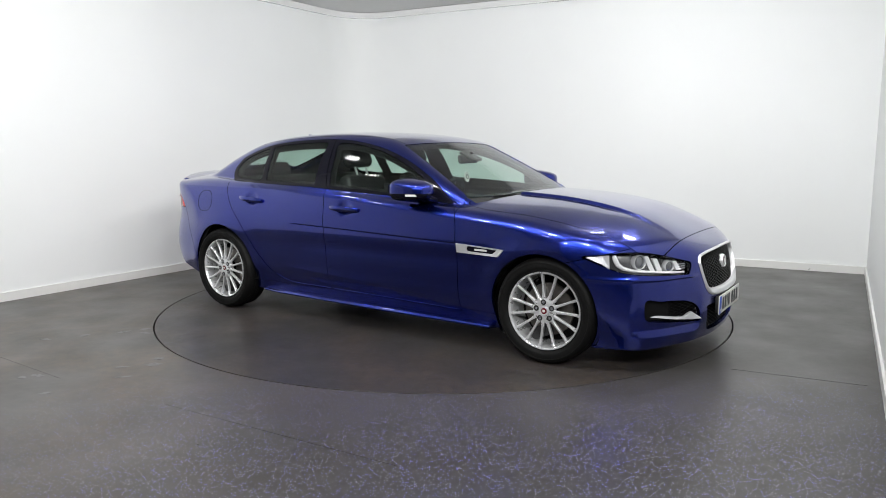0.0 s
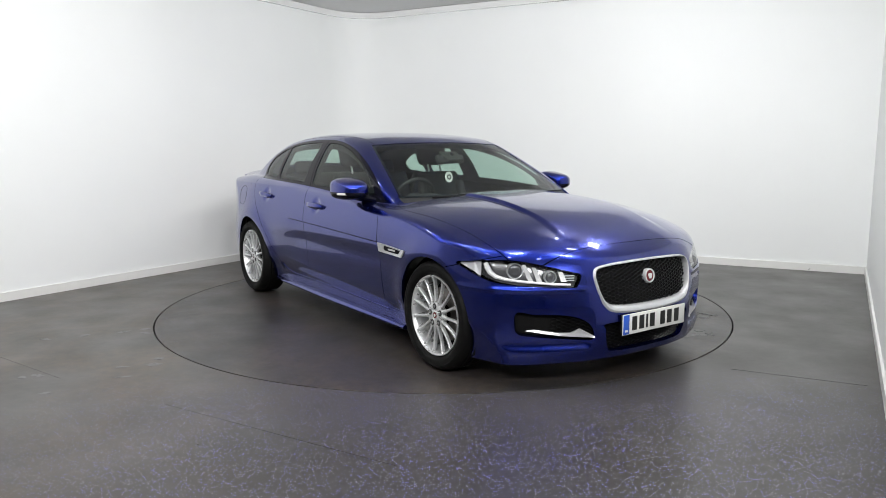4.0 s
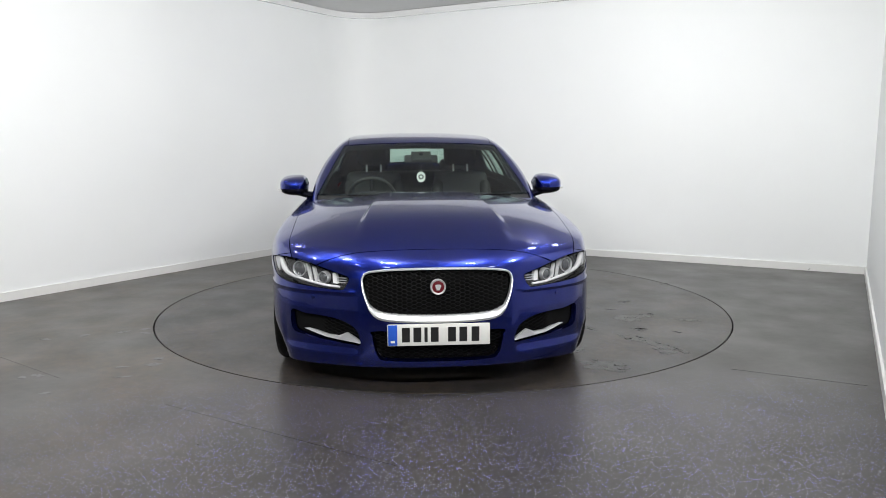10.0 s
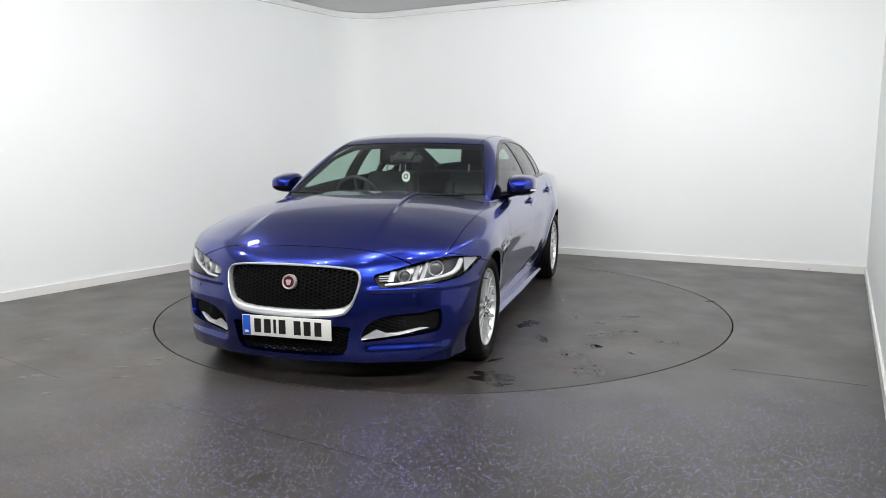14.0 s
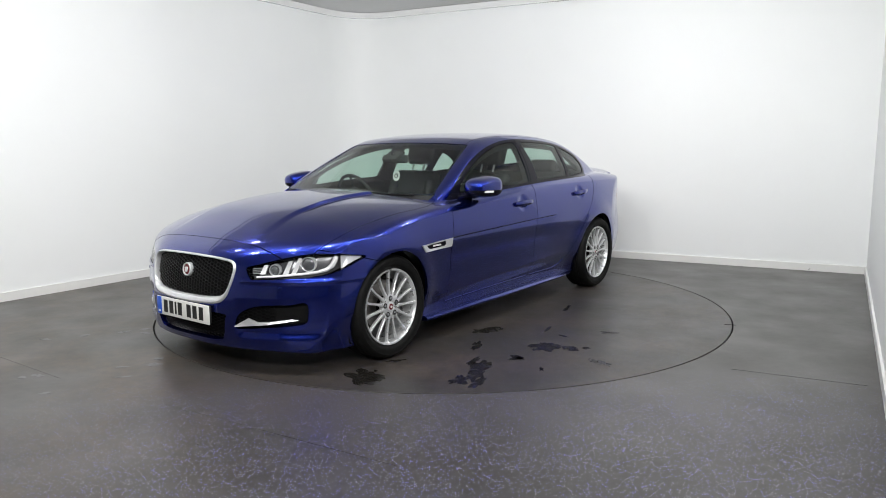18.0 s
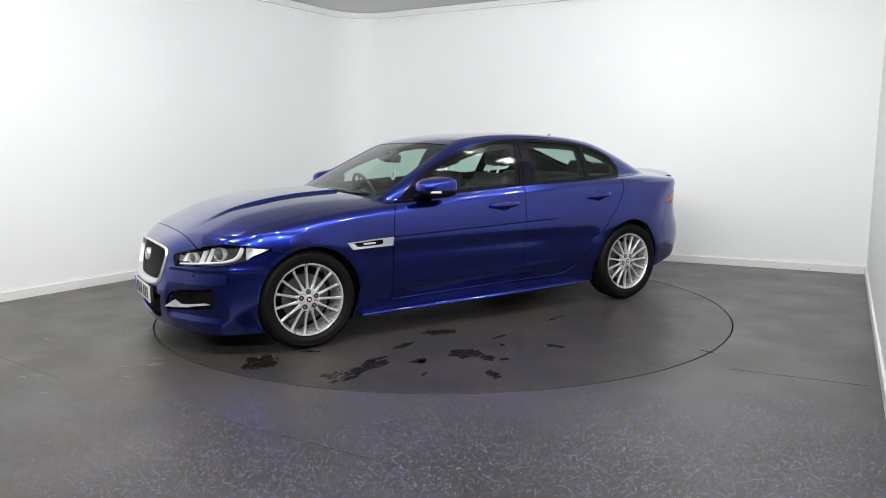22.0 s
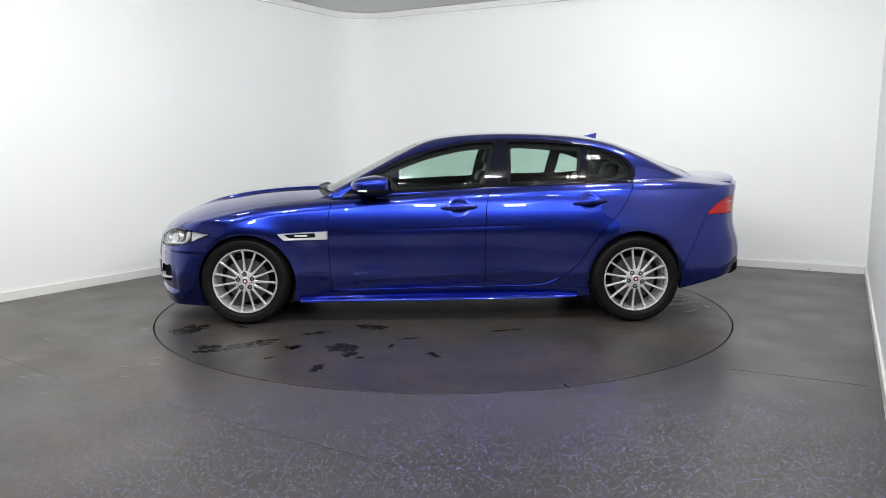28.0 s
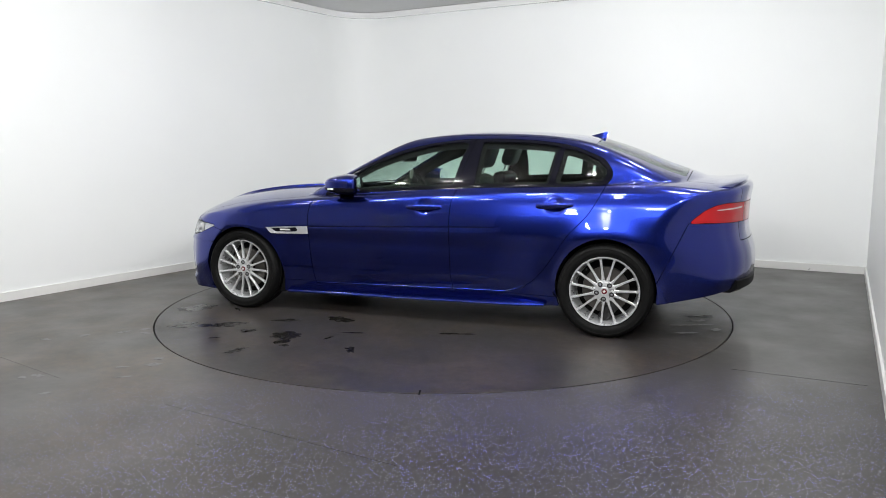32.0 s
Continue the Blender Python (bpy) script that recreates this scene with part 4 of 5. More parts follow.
def strip(bm, place, lower_line, upper_line, back=None):
    """A ribbon between two lines of equal length; back pushes its rear face."""
    a = [bm.verts.new(place(p)) for p in lower_line]
    b = [bm.verts.new(place(p)) for p in upper_line]
    for i in range(len(a) - 1):
        bm.faces.new((a[i], a[i + 1], b[i + 1], b[i]))
    if back is not None:
        c = [bm.verts.new(place(Vector(p) + Vector(back))) for p in lower_line]
        d = [bm.verts.new(place(Vector(p) + Vector(back))) for p in upper_line]
        for i in range(len(a) - 1):
            bm.faces.new((a[i], c[i], c[i + 1], a[i + 1]))
            bm.faces.new((b[i], b[i + 1], d[i + 1], d[i]))
        bm.faces.new((a[0], b[0], d[0], c[0]))
        bm.faces.new((a[-1], c[-1], d[-1], b[-1]))


# ---------------------------------------------------------------- wheels
def build_wheel():
    """A fifteen-spoke alloy wheel; its z axis points outward from the car."""
    rim_profile = [(0.150, -0.150), (0.205, -0.155), (0.226, -0.150), (0.226, -0.140), (0.200, -0.120), (0.212, -0.03), (0.219, -0.002), (0.222, 0.010), (0.226, 0.015), (0.2325, 0.016), (0.2345, 0.010), (0.230, 0.000), (0.222, -0.02), (0.205, -0.13), (0.15, -0.145)]
    bm = lathe(bmesh.new(), rim_profile, Matrix(), 72, closed=True)
    wheel = part("wheel", bm, ALLOY, CAR, "fifteen-spoke silver alloy wheel")
    tyre_profile = [(0.226, -0.155), (0.236, -0.170), (0.262, -0.188), (0.290, -0.192), (0.3030, -0.183), (0.3155, -0.165), (0.3185, -0.120), (0.3185, -0.135), (0.3135, -0.132), (0.3135, -0.122), (0.3195, -0.119), (0.3200, -0.092), (0.3140, -0.089), (0.3140, -0.079),
                    (0.3200, -0.076), (0.3195, -0.046), (0.3135, -0.043), (0.3135, -0.034), (0.3185, -0.030), (0.3155, 0.002), (0.3050, 0.018), (0.296, 0.027), (0.288, 0.0285), (0.286, 0.0265), (0.270, 0.0275), (0.255, 0.0245), (0.252, 0.022), (0.240, 0.014), (0.2335, 0.006), (0.226, -0.005)]
    part("tyre", lathe(bmesh.new(), tyre_profile, Matrix(), 96), RUBBER, wheel, "black road tyre")
    # spokes
    spoke = bmesh.new()
    line = [(0.050, 0.0235, 0.003), (0.075, 0.0110, 0.004), (0.100, 0.0072, 0.0015), (0.150, 0.0066, 0.000), (0.195, 0.0072, 0.003), (0.223, 0.0095, 0.010)]
    rows = []
    for r, half, h in line:
        rows.append([spoke.verts.new(p) for p in ((r, -half, h - 0.020), (r, -half, h - 0.003), (r, -half * 0.62, h), (r, half * 0.62, h), (r, half, h - 0.003), (r, half, h - 0.020))])
    for p, q in zip(rows, rows[1:]):
        for k in range(5):
            spoke.faces.new((p[k], q[k], q[k + 1], p[k + 1]))
        spoke.faces.new((p[5], q[5], q[0], p[0]))
    spoke.faces.new(rows[0][::-1])
    spoke.faces.new(rows[-1])
    first = part("spoke", spoke, ALLOY, wheel)
    for i in range(1, 15):
        ob = new("spoke", first.data)
        ob.parent = wheel
        ob.matrix_basis = Matrix.Rotation(2 * math.pi * i / 15, 4, "Z")
    hub = lathe(bmesh.new(), [(0.0, -0.03), (0.068, -0.03), (0.071, -0.008), (0.067, 0.003), (0.062, 0.005), (0.034, 0.002), (0.031, -0.002), (0.0, -0.002)], Matrix(), 40)
    bmesh.ops.remove_doubles(hub, verts=hub.verts, dist=1e-6)
    part("hub", hub, ALLOY, wheel)
    cap = lathe(bmesh.new(), [(0.0, 0.0065), (0.022, 0.006), (0.0235, 0.0075), (0.0285, 0.006), (0.030, -0.002)], Matrix(), 32)
    bmesh.ops.remove_doubles(cap, verts=cap.verts, dist=1e-6)
    cap_ob = part("centre_cap", cap, SATIN, wheel, "round silver centre cap")
    red = lathe(bmesh.new(), [(0.0, 0.0082), (0.012, 0.0080), (0.0185, 0.0072)], Matrix(), 28)
    bmesh.ops.remove_doubles(red, verts=red.verts, dist=1e-6)
    part("cap_badge", red, RED, cap_ob, "plain red enamel disc")
    mark = prism(bmesh.new(), [(-0.009, 0.006), (0.0, 0.009), (0.009, 0.006), (0.005, -0.009), (-0.005, -0.009)], lambda u, v, w: Vector((u, v, 0.0083 + w)), 0.0015)
    part("cap_emblem", mark, PALE, cap_ob, "plain silver shape", smooth=False)
    nut = bmesh.new()
    lathe(nut, [(0.0, 0.013), (0.006, 0.013), (0.0075, 0.011), (0.0085, -0.004)], pose(0.0525, 0, 0), 6)
    bmesh.ops.remove_doubles(nut, verts=nut.verts, dist=1e-6)
    # flat black ring paints the shade of the hole round the nut
    well = lathe(bmesh.new(), [(0.0085, 0.0045), (0.0160, 0.0056), (0.0170, 0.004)], pose(0.0525, 0, 0.001), 20)
    nut_ob = part("wheel_nut", nut, CHROME, wheel)
    well_ob = part("nut_shade_ring", well, PLASTIC, wheel)
    for i in range(1, 5):
        for ob in (nut_ob, well_ob):
            c = new(ob.name.split(".")[0], ob.data)
            c.parent = wheel
            c.matrix_basis = Matrix.Rotation(2 * math.pi * i / 5, 4, "Z")
    disc = lathe(bmesh.new(), [(0.06, -0.062), (0.155, -0.062), (0.157, -0.066), (0.157, -0.084), (0.06, -0.084)], Matrix(), 56)
    part("brake_disc", disc, STEEL, wheel, "bare steel brake disc")
    cal = box(bmesh.new(), (-0.135, 0.055, -0.075), (0.075, 0.15, 0.07), 0.014, Matrix.Rotation(0.35, 4, "Z"))
    part("brake_caliper", cal, PLASTIC, wheel, "dark brake caliper")
    valve = tube(bmesh.new(), [(0.186, 0.028, -0.01), (0.183, 0.0275, 0.012), (0.180, 0.027, 0.022)], 0.0035, 8)
    part("valve", valve, PLASTIC, wheel)
    # black dust shield, widened to paint the shadow inside the rim barrel
    back = lathe(bmesh.new(), [(0.0, -0.125), (0.200, -0.128), (0.2125, -0.045)], Matrix(), 40)
    bmesh.ops.remove_doubles(back, verts=back.verts, dist=1e-6)
    part("dust_shield_shade", back, GAP, wheel)
    return wheel


WHEEL_Z, WHEEL_Y = 0.3200, 0.884
FIRST_WHEEL = build_wheel()
FIRST_WHEEL.matrix_basis = pose(HUB_F, WHEEL_Y, WHEEL_Z, -90) @ Matrix.Rotation(radians(-90 + 3), 4, "Z")
copy_thing(FIRST_WHEEL, pose(HUB_R, WHEEL_Y, WHEEL_Z, -90) @ Matrix.Rotation(radians(-90 + 32), 4, "Z"))
copy_thing(FIRST_WHEEL, pose(HUB_F, -WHEEL_Y, WHEEL_Z, 90) @ Matrix.Rotation(radians(95), 4, "Z"))
copy_thing(FIRST_WHEEL, pose(HUB_R, -WHEEL_Y, WHEEL_Z, 90) @ Matrix.Rotation(radians(112), 4, "Z"))


def arch_liner(bm, place, hub):
    """A dark half drum inside the wheel arch."""
    rows = []
    for i in range(25):
        a = radians(-38 + 256 * i / 24)
        rows.append([bm.verts.new(place((hub + r * math.cos(a), y, max(0.14 if hub > 0 else 0.255, 0.315 + r * math.sin(a))))) for r, y in ((0.352, 0.855), (0.372, 0.82), (0.375, 0.55), (0.10, 0.55))])
    for p, q in zip(rows, rows[1:]):
        for k in range(3):
            bm.faces.new((p[k], q[k], q[k + 1], p[k + 1]))


for hub in (HUB_F, HUB_R):
    pair("arch_liner", lambda bm, place, h=hub: arch_liner(bm, place, h), GAP, CAR, "black wheel arch liner")
under = bmesh.new()
box(under, (0.0, 0, 0.235), (2.0, 1.46, 0.10), 0.02)
box(under, (1.45, 0, 0.26), (1.1, 1.02, 0.13), 0.02)
box(under, (-1.55, 0, 0.33), (1.0, 1.02, 0.10), 0.02)
part("underbody", under, GAP, CAR, "black underbody trays")


# ---------------------------------------------------------------- nose
def mesh_grid(bm, place_at, inside, y0, y1, z0, z1, cell_w, cell_h, wire, depth, mirror=1):
    """Honeycomb bars: flat-topped long cells; every bar is a small bevel-less beam."""
    def beam(a, b):
        pa, pb = place_at(*a), place_at(*b)
        d = (pb - pa).normalized()
        up = d.cross(Vector((1, 0, 0))).normalized()
        q = []
        for p in (pa, pb):
            q += [bm.verts.new(p + up * wire), bm.verts.new(p - up * wire), bm.verts.new(p - up * wire - Vector((depth, 0, 0))), bm.verts.new(p + up * wire - Vector((depth, 0, 0)))]
        for k in range(4):
            m = (k + 1) % 4
            bm.faces.new((q[k], q[m], q[4 + m], q[4 + k]))
    a, b, h = cell_w / 2, cell_w * 0.17, cell_h / 2
    rows = int((z1 - z0) / cell_h) + 2
    cols = int((y1 - y0) / (a + b)) + 2
    for r in range(rows):
        for c in range(cols):
            cy = y0 + c * (a + b)
            cz = z0 + r * cell_h + (h if c % 2 else 0)
            for p, q in (((-b, h), (b, h)), ((-a, 0), (-b, h)), ((-a, 0), (-b, -h))):
                p, q = (cy + p[0], cz + p[1]), (cy + q[0], cz + q[1])
                if inside(p) and inside(q):
                    beam(p, q)
    return bm


def tester(points, shrink):
    f = outline(points, lambda v: v[:, :2])
    return lambda p: f(np.array([[p[0], p[1], 0.0]]))[0] < -shrink


def frame_ring(points, place_at, widths, lifts):
    """A moulded frame along a closed outline: widths(z) gives how far it reaches inward."""
    p = rounded(points, 8)
    d = np.roll(p, -1, 0) - np.roll(p, 1, 0)
    nrm = np.stack([d[:, 1], -d[:, 0]], 1)
    nrm /= np.linalg.norm(nrm, axis=1, keepdims=True) + 1e-9
    if np.dot(nrm[0], p.mean(0) - p[0]) < 0:
        nrm = -nrm
    bm, rows = bmesh.new(), []
    for q, m in zip(p, nrm):
        w = widths(q[1])
        rows.append([bm.verts.new(place_at(q[0] + m[0] * w * s, q[1] + m[1] * w * s, lift)) for s, lift in lifts])
    for i in range(len(rows)):
        a, b = rows[i], rows[(i + 1) % len(rows)]
        for k in range(len(lifts) - 1):
            bm.faces.new((a[k], b[k], b[k + 1], a[k + 1]))
    return bm


def build_nose():
    back = GRILLE_SHELL.inward(0.055)
    panel("grille_backing", back, GAP, CAR, "", 0, True)
    panel("intake_backing", INTAKE_SHELL.inward(0.06), GAP, CAR, "", 0, True)
    panel("fog_backing", FOG_SHELL.inward(0.035), GAP, CAR, "black fog recess", 0)
    inside = tester(GRILLE, 0.012)
    bm = mesh_grid(bmesh.new(), lambda y, z: on_front(abs(y), z, -0.018) if y >= 0 else flipped(on_front(-y, z, -0.018)), inside, -0.42, 0.42, 0.38, 0.68, 0.037, 0.0190, 0.0015, 0.008)
    grille = part("grille", bm, BARS, CAR, "gloss black honeycomb radiator grille", smooth=False)
    edge = lambda z: 0.011 + 0.026 * float(step(0.50, 0.40, np.array(z)))
    ring = frame_ring(GRILLE, lambda y, z, o: on_front(abs(y), z, o) if y >= 0 else flipped(on_front(-y, z, o)), edge, ((-0.05, -0.012), (0.0, 0.006), (0.30, 0.013), (0.75, 0.010), (1.0, 0.000), (1.05, -0.03)))
    part("grille_frame", ring, SATIN, grille, "satin silver grille frame")
    bm = mesh_grid(bmesh.new(), lambda y, z: on_front(abs(y), z, -0.025) if y >= 0 else flipped(on_front(-y, z, -0.025)), tester(INTAKE, 0.006), -0.36, 0.36, 0.18, 0.36, 0.037, 0.0190, 0.0018, 0.008)
    part("lower_grille", bm, MESH_BLACK, CAR, "black honeycomb lower intake", smooth=False)
    # round badge
    c = on_front(0.0, 0.572, -0.017)
    tilt = Matrix.Translation(c) @ Matrix.Rotation(radians(84), 4, "Y")
    badge = lathe(bmesh.new(), [(0.0305, 0.010), (0.0325, 0.014), (0.0375, 0.015), (0.040, 0.010), (0.041, -0.012)], tilt, 40)
    badge_ob = part("badge", badge, SATIN, grille, "round silver badge ring")
    face = lathe(bmesh.new(), [(0.0, 0.0125), (0.018, 0.012), (0.0315, 0.010)], tilt, 32)
    bmesh.ops.remove_doubles(face, verts=face.verts, dist=1e-6)
    part("badge_face", face, RED, badge_ob, "plain red badge disc")
    shield = prism(bmesh.new(), [(-0.015, 0.011), (-0.006, 0.013), (0.006, 0.013), (0.015, 0.011), (0.014, 0.001), (0.007, -0.016), (-0.007, -0.016), (-0.014, 0.001)], lambda u, v, w: tilt @ Vector((-v, u, 0.0128 + w)), 0.003)
    part("badge_emblem", shield, SATIN, badge_ob, "plain silver shape", smooth=False)
    # fog recess: mesh and silver blade
    fog_in = tester(FOG, 0.004)
    pair("fog_mesh", lambda bm, place: mesh_grid(bm, lambda h, z: place(on_corner(h, z, -0.016)), fog_in, -1.28, -0.84, 0.25, 0.45, 0.037, 0.0190, 0.0018, 0.006), MESH_BLACK, CAR, "black honeycomb fog recess", False)

    def blade(bm, place):
        hs = [-0.862, -0.90, -0.96, -1.02, -1.08, -1.14, -1.19, -1.235, -1.268]
        low = [0.324, 0.319, 0.312, 0.305, 0.298, 0.291, 0.286, 0.282, 0.280]
        tall = [0.010, 0.011, 0.012, 0.012, 0.013, 0.017, 0.044, 0.022, 0.005]
        lo = [on_corner(h, z, 0.010) for h, z in zip(hs, low)]
        hi = [on_corner(h, z + t, 0.004) for h, z, t in zip(hs, low, tall)]
        strip(bm, place, lo, hi, (-0.014, -0.008, 0))
    pair("fog_blade", blade, SATIN, CAR, "satin silver bumper blade", False)
    # number plate, tilted with the bumper
    x0 = max(on_front(0.25, 0.30).x, on_front(0.0, 0.36).x) + 0.012
    plate = box(bmesh.new(), (x0, 0, 0.3365), (0.006, 0.522, 0.112), 0.0025)
    plate_ob = part("number_plate", plate, PLATE, CAR, "white number plate with plain dark bars")
    part("plate_band", box(bmesh.new(), (x0 + 0.0035, -0.2345, 0.3365), (0.0016, 0.046, 0.106), 0.0004), PLATE_BLUE, plate_ob, "blue edge band")
    for k, yy in enumerate((-0.168, -0.110, -0.066, -0.022, 0.066, 0.124, 0.186)):
        wide = 0.016 if k == 2 else 0.040
        part("plate_bar", box(bmesh.new(), (x0 + 0.0035, yy, 0.3375), (0.0014, wide, 0.076), 0.0004), INK, plate_ob, smooth=False)
    part("plate_mark", box(bmesh.new(), (x0 + 0.0047, -0.2345, 0.303), (0.0008, 0.022, 0.012)), PLATE, plate_ob, smooth=False)
    holder = box(bmesh.new(), (x0 - 0.014, 0, 0.3365), (0.022, 0.50, 0.100), 0.004)
    part("plate_holder", holder, PLASTIC, CAR)

    def sensor(bm, place):
        c = on_front(0.648, 0.503, -0.002)
        m = look(c, c - Vector((0.80, 0.60, 0.03)))
        q = lathe(bmesh.new(), [(0.0, 0.004), (0.009, 0.0035), (0.0115, 0.001), (0.012, -0.006)], m, 20)
        for f in q.faces:
            if f.calc_area() > 1e-10:
                bm.faces.new([bm.verts.new(place(v.co)) for v in f.verts])
        q.free()
        bmesh.ops.remove_doubles(bm, verts=bm.verts, dist=1e-6)
    pair("parking_sensor", sensor, PAINT, CAR, "small round parking sensor")


build_nose()


def build_lamps():
    bowls = panel("headlamp", LAMP_SHELL.inward(0.055).hemmed(-0.05), BOWL, CAR, "clear headlamp with round projector lenses", 0)
    lens = panel("lens_cover", LAMP_SHELL.inward(0.003), LENS, CAR, "", 0.004)
    for ob, home in zip(lens, bowls):
        ob.parent = home
        ob.visible_shadow = False
    for h, z, r, sink in ((-0.845, 0.632, 0.042, -0.022), (-1.030, 0.602, 0.032, -0.026)):
        aim = (0.86, 0.50, 0.02)

        def ring(bm, place, h=h, z=z, r=r, sink=sink):
            c = on_corner(h, z, sink)
            m = look(c, c - Vector(aim))
            for q in (lathe(bmesh.new(), [(r * 0.85, -0.004), (r * 0.89, 0.010), (r * 0.97, 0.012), (r * 1.04, 0.004), (r * 1.06, -0.02)], m, 36),):
                for f in q.faces:
                    bm.faces.new([bm.verts.new(place(v.co)) for v in f.verts])
                q.free()
            bmesh.ops.remove_doubles(bm, verts=bm.verts, dist=1e-6)
        pair("projector_ring", ring, SATIN, bowls, "bright projector ring")

        def ball(bm, place, h=h, z=z, r=r, sink=sink):
            c = on_corner(h, z, sink)
            m = look(c, c - Vector(aim))
            prof = [(r * 0.86 * math.sin(a), 0.014 * math.cos(a)) for a in (0, 0.3, 0.6, 0.9, 1.2, 1.57)]
            q = lathe(bmesh.new(), prof, m, 28)
            for f in q.faces:
                pts = [place(v.co) for v in f.verts]
                if f.calc_area() > 1e-10:
                    bm.faces.new([bm.verts.new(p) for p in pts])
            q.free()
            bmesh.ops.remove_doubles(bm, verts=bm.verts, dist=1e-6)
        pair("projector_lens", ball, EYE_GLASS, bowls, "dark glossy projector lens")

    def drl(bm, place):
        line = [(-1.135, 0.5625), (-1.05, 0.567), (-0.96, 0.5715), (-0.88, 0.577), (-0.80, 0.586), (-0.745, 0.600), (-0.715, 0.622), (-0.700, 0.650), (-0.690, 0.674)]
        tube(bm, [place(on_corner(h, z, -0.016)) for h, z in line], [0.006, 0.007, 0.007, 0.008, 0.009, 0.012, 0.015, 0.015, 0.012], 8)
    pair("light_guide", drl, GUIDE, bowls, "pale daytime light strip")

    def outer(bm, place):
        lo = [on_corner(h, z, -0.018) for h, z in ((-0.668, 0.598), (-0.63, 0.625), (-0.59, 0.642), (-0.553, 0.657))]
        hi = [on_corner(h, z, -0.022) for h, z in ((-0.668, 0.678), (-0.63, 0.675), (-0.59, 0.669), (-0.553, 0.665))]
        strip(bm, place, lo, hi, (-0.01, -0.006, 0))
    pair("side_reflector", outer, FOIL, bowls, "pale outer reflector", False)

    def fins(bm, place):
        for h0, long in ((-0.912, 0.090), (-0.958, 0.072), (-1.085, 0.050)):
            lo = [on_corner(h0 - 0.032, 0.577, -0.020), on_corner(h0 - 0.002, 0.577, -0.026)]
            hi = [on_corner(h0 - 0.032 + long * 0.5, 0.577 + long, -0.026), on_corner(h0 - 0.002 + long * 0.38, 0.577 + long, -0.032)]
            strip(bm, place, lo, hi, (-0.015, -0.01, 0))
    pair("lamp_fin", fins, GUIDE, bowls, "slanted bright lamp fins", False)

    def louvres(bm, place):
        for z in (0.580, 0.592, 0.604):
            hs = [-1.155, -1.125, -1.095]
            strip(bm, place, [on_corner(h, z, -0.026) for h in hs], [on_corner(h, z + 0.0035, -0.026) for h in hs], (-0.008, -0.006, 0))
    pair("lamp_louvre", louvres, SATIN, bowls, "thin silver louvres", False)


EYE_GLASS = shader("projector_glass", (0.16, 0.165, 0.175), 0.14, metal=0.6, coat=1.0)
GUIDE = shader("frosted_light_guide", (0.80, 0.80, 0.80), 0.25, coat=0.5)
build_lamps()


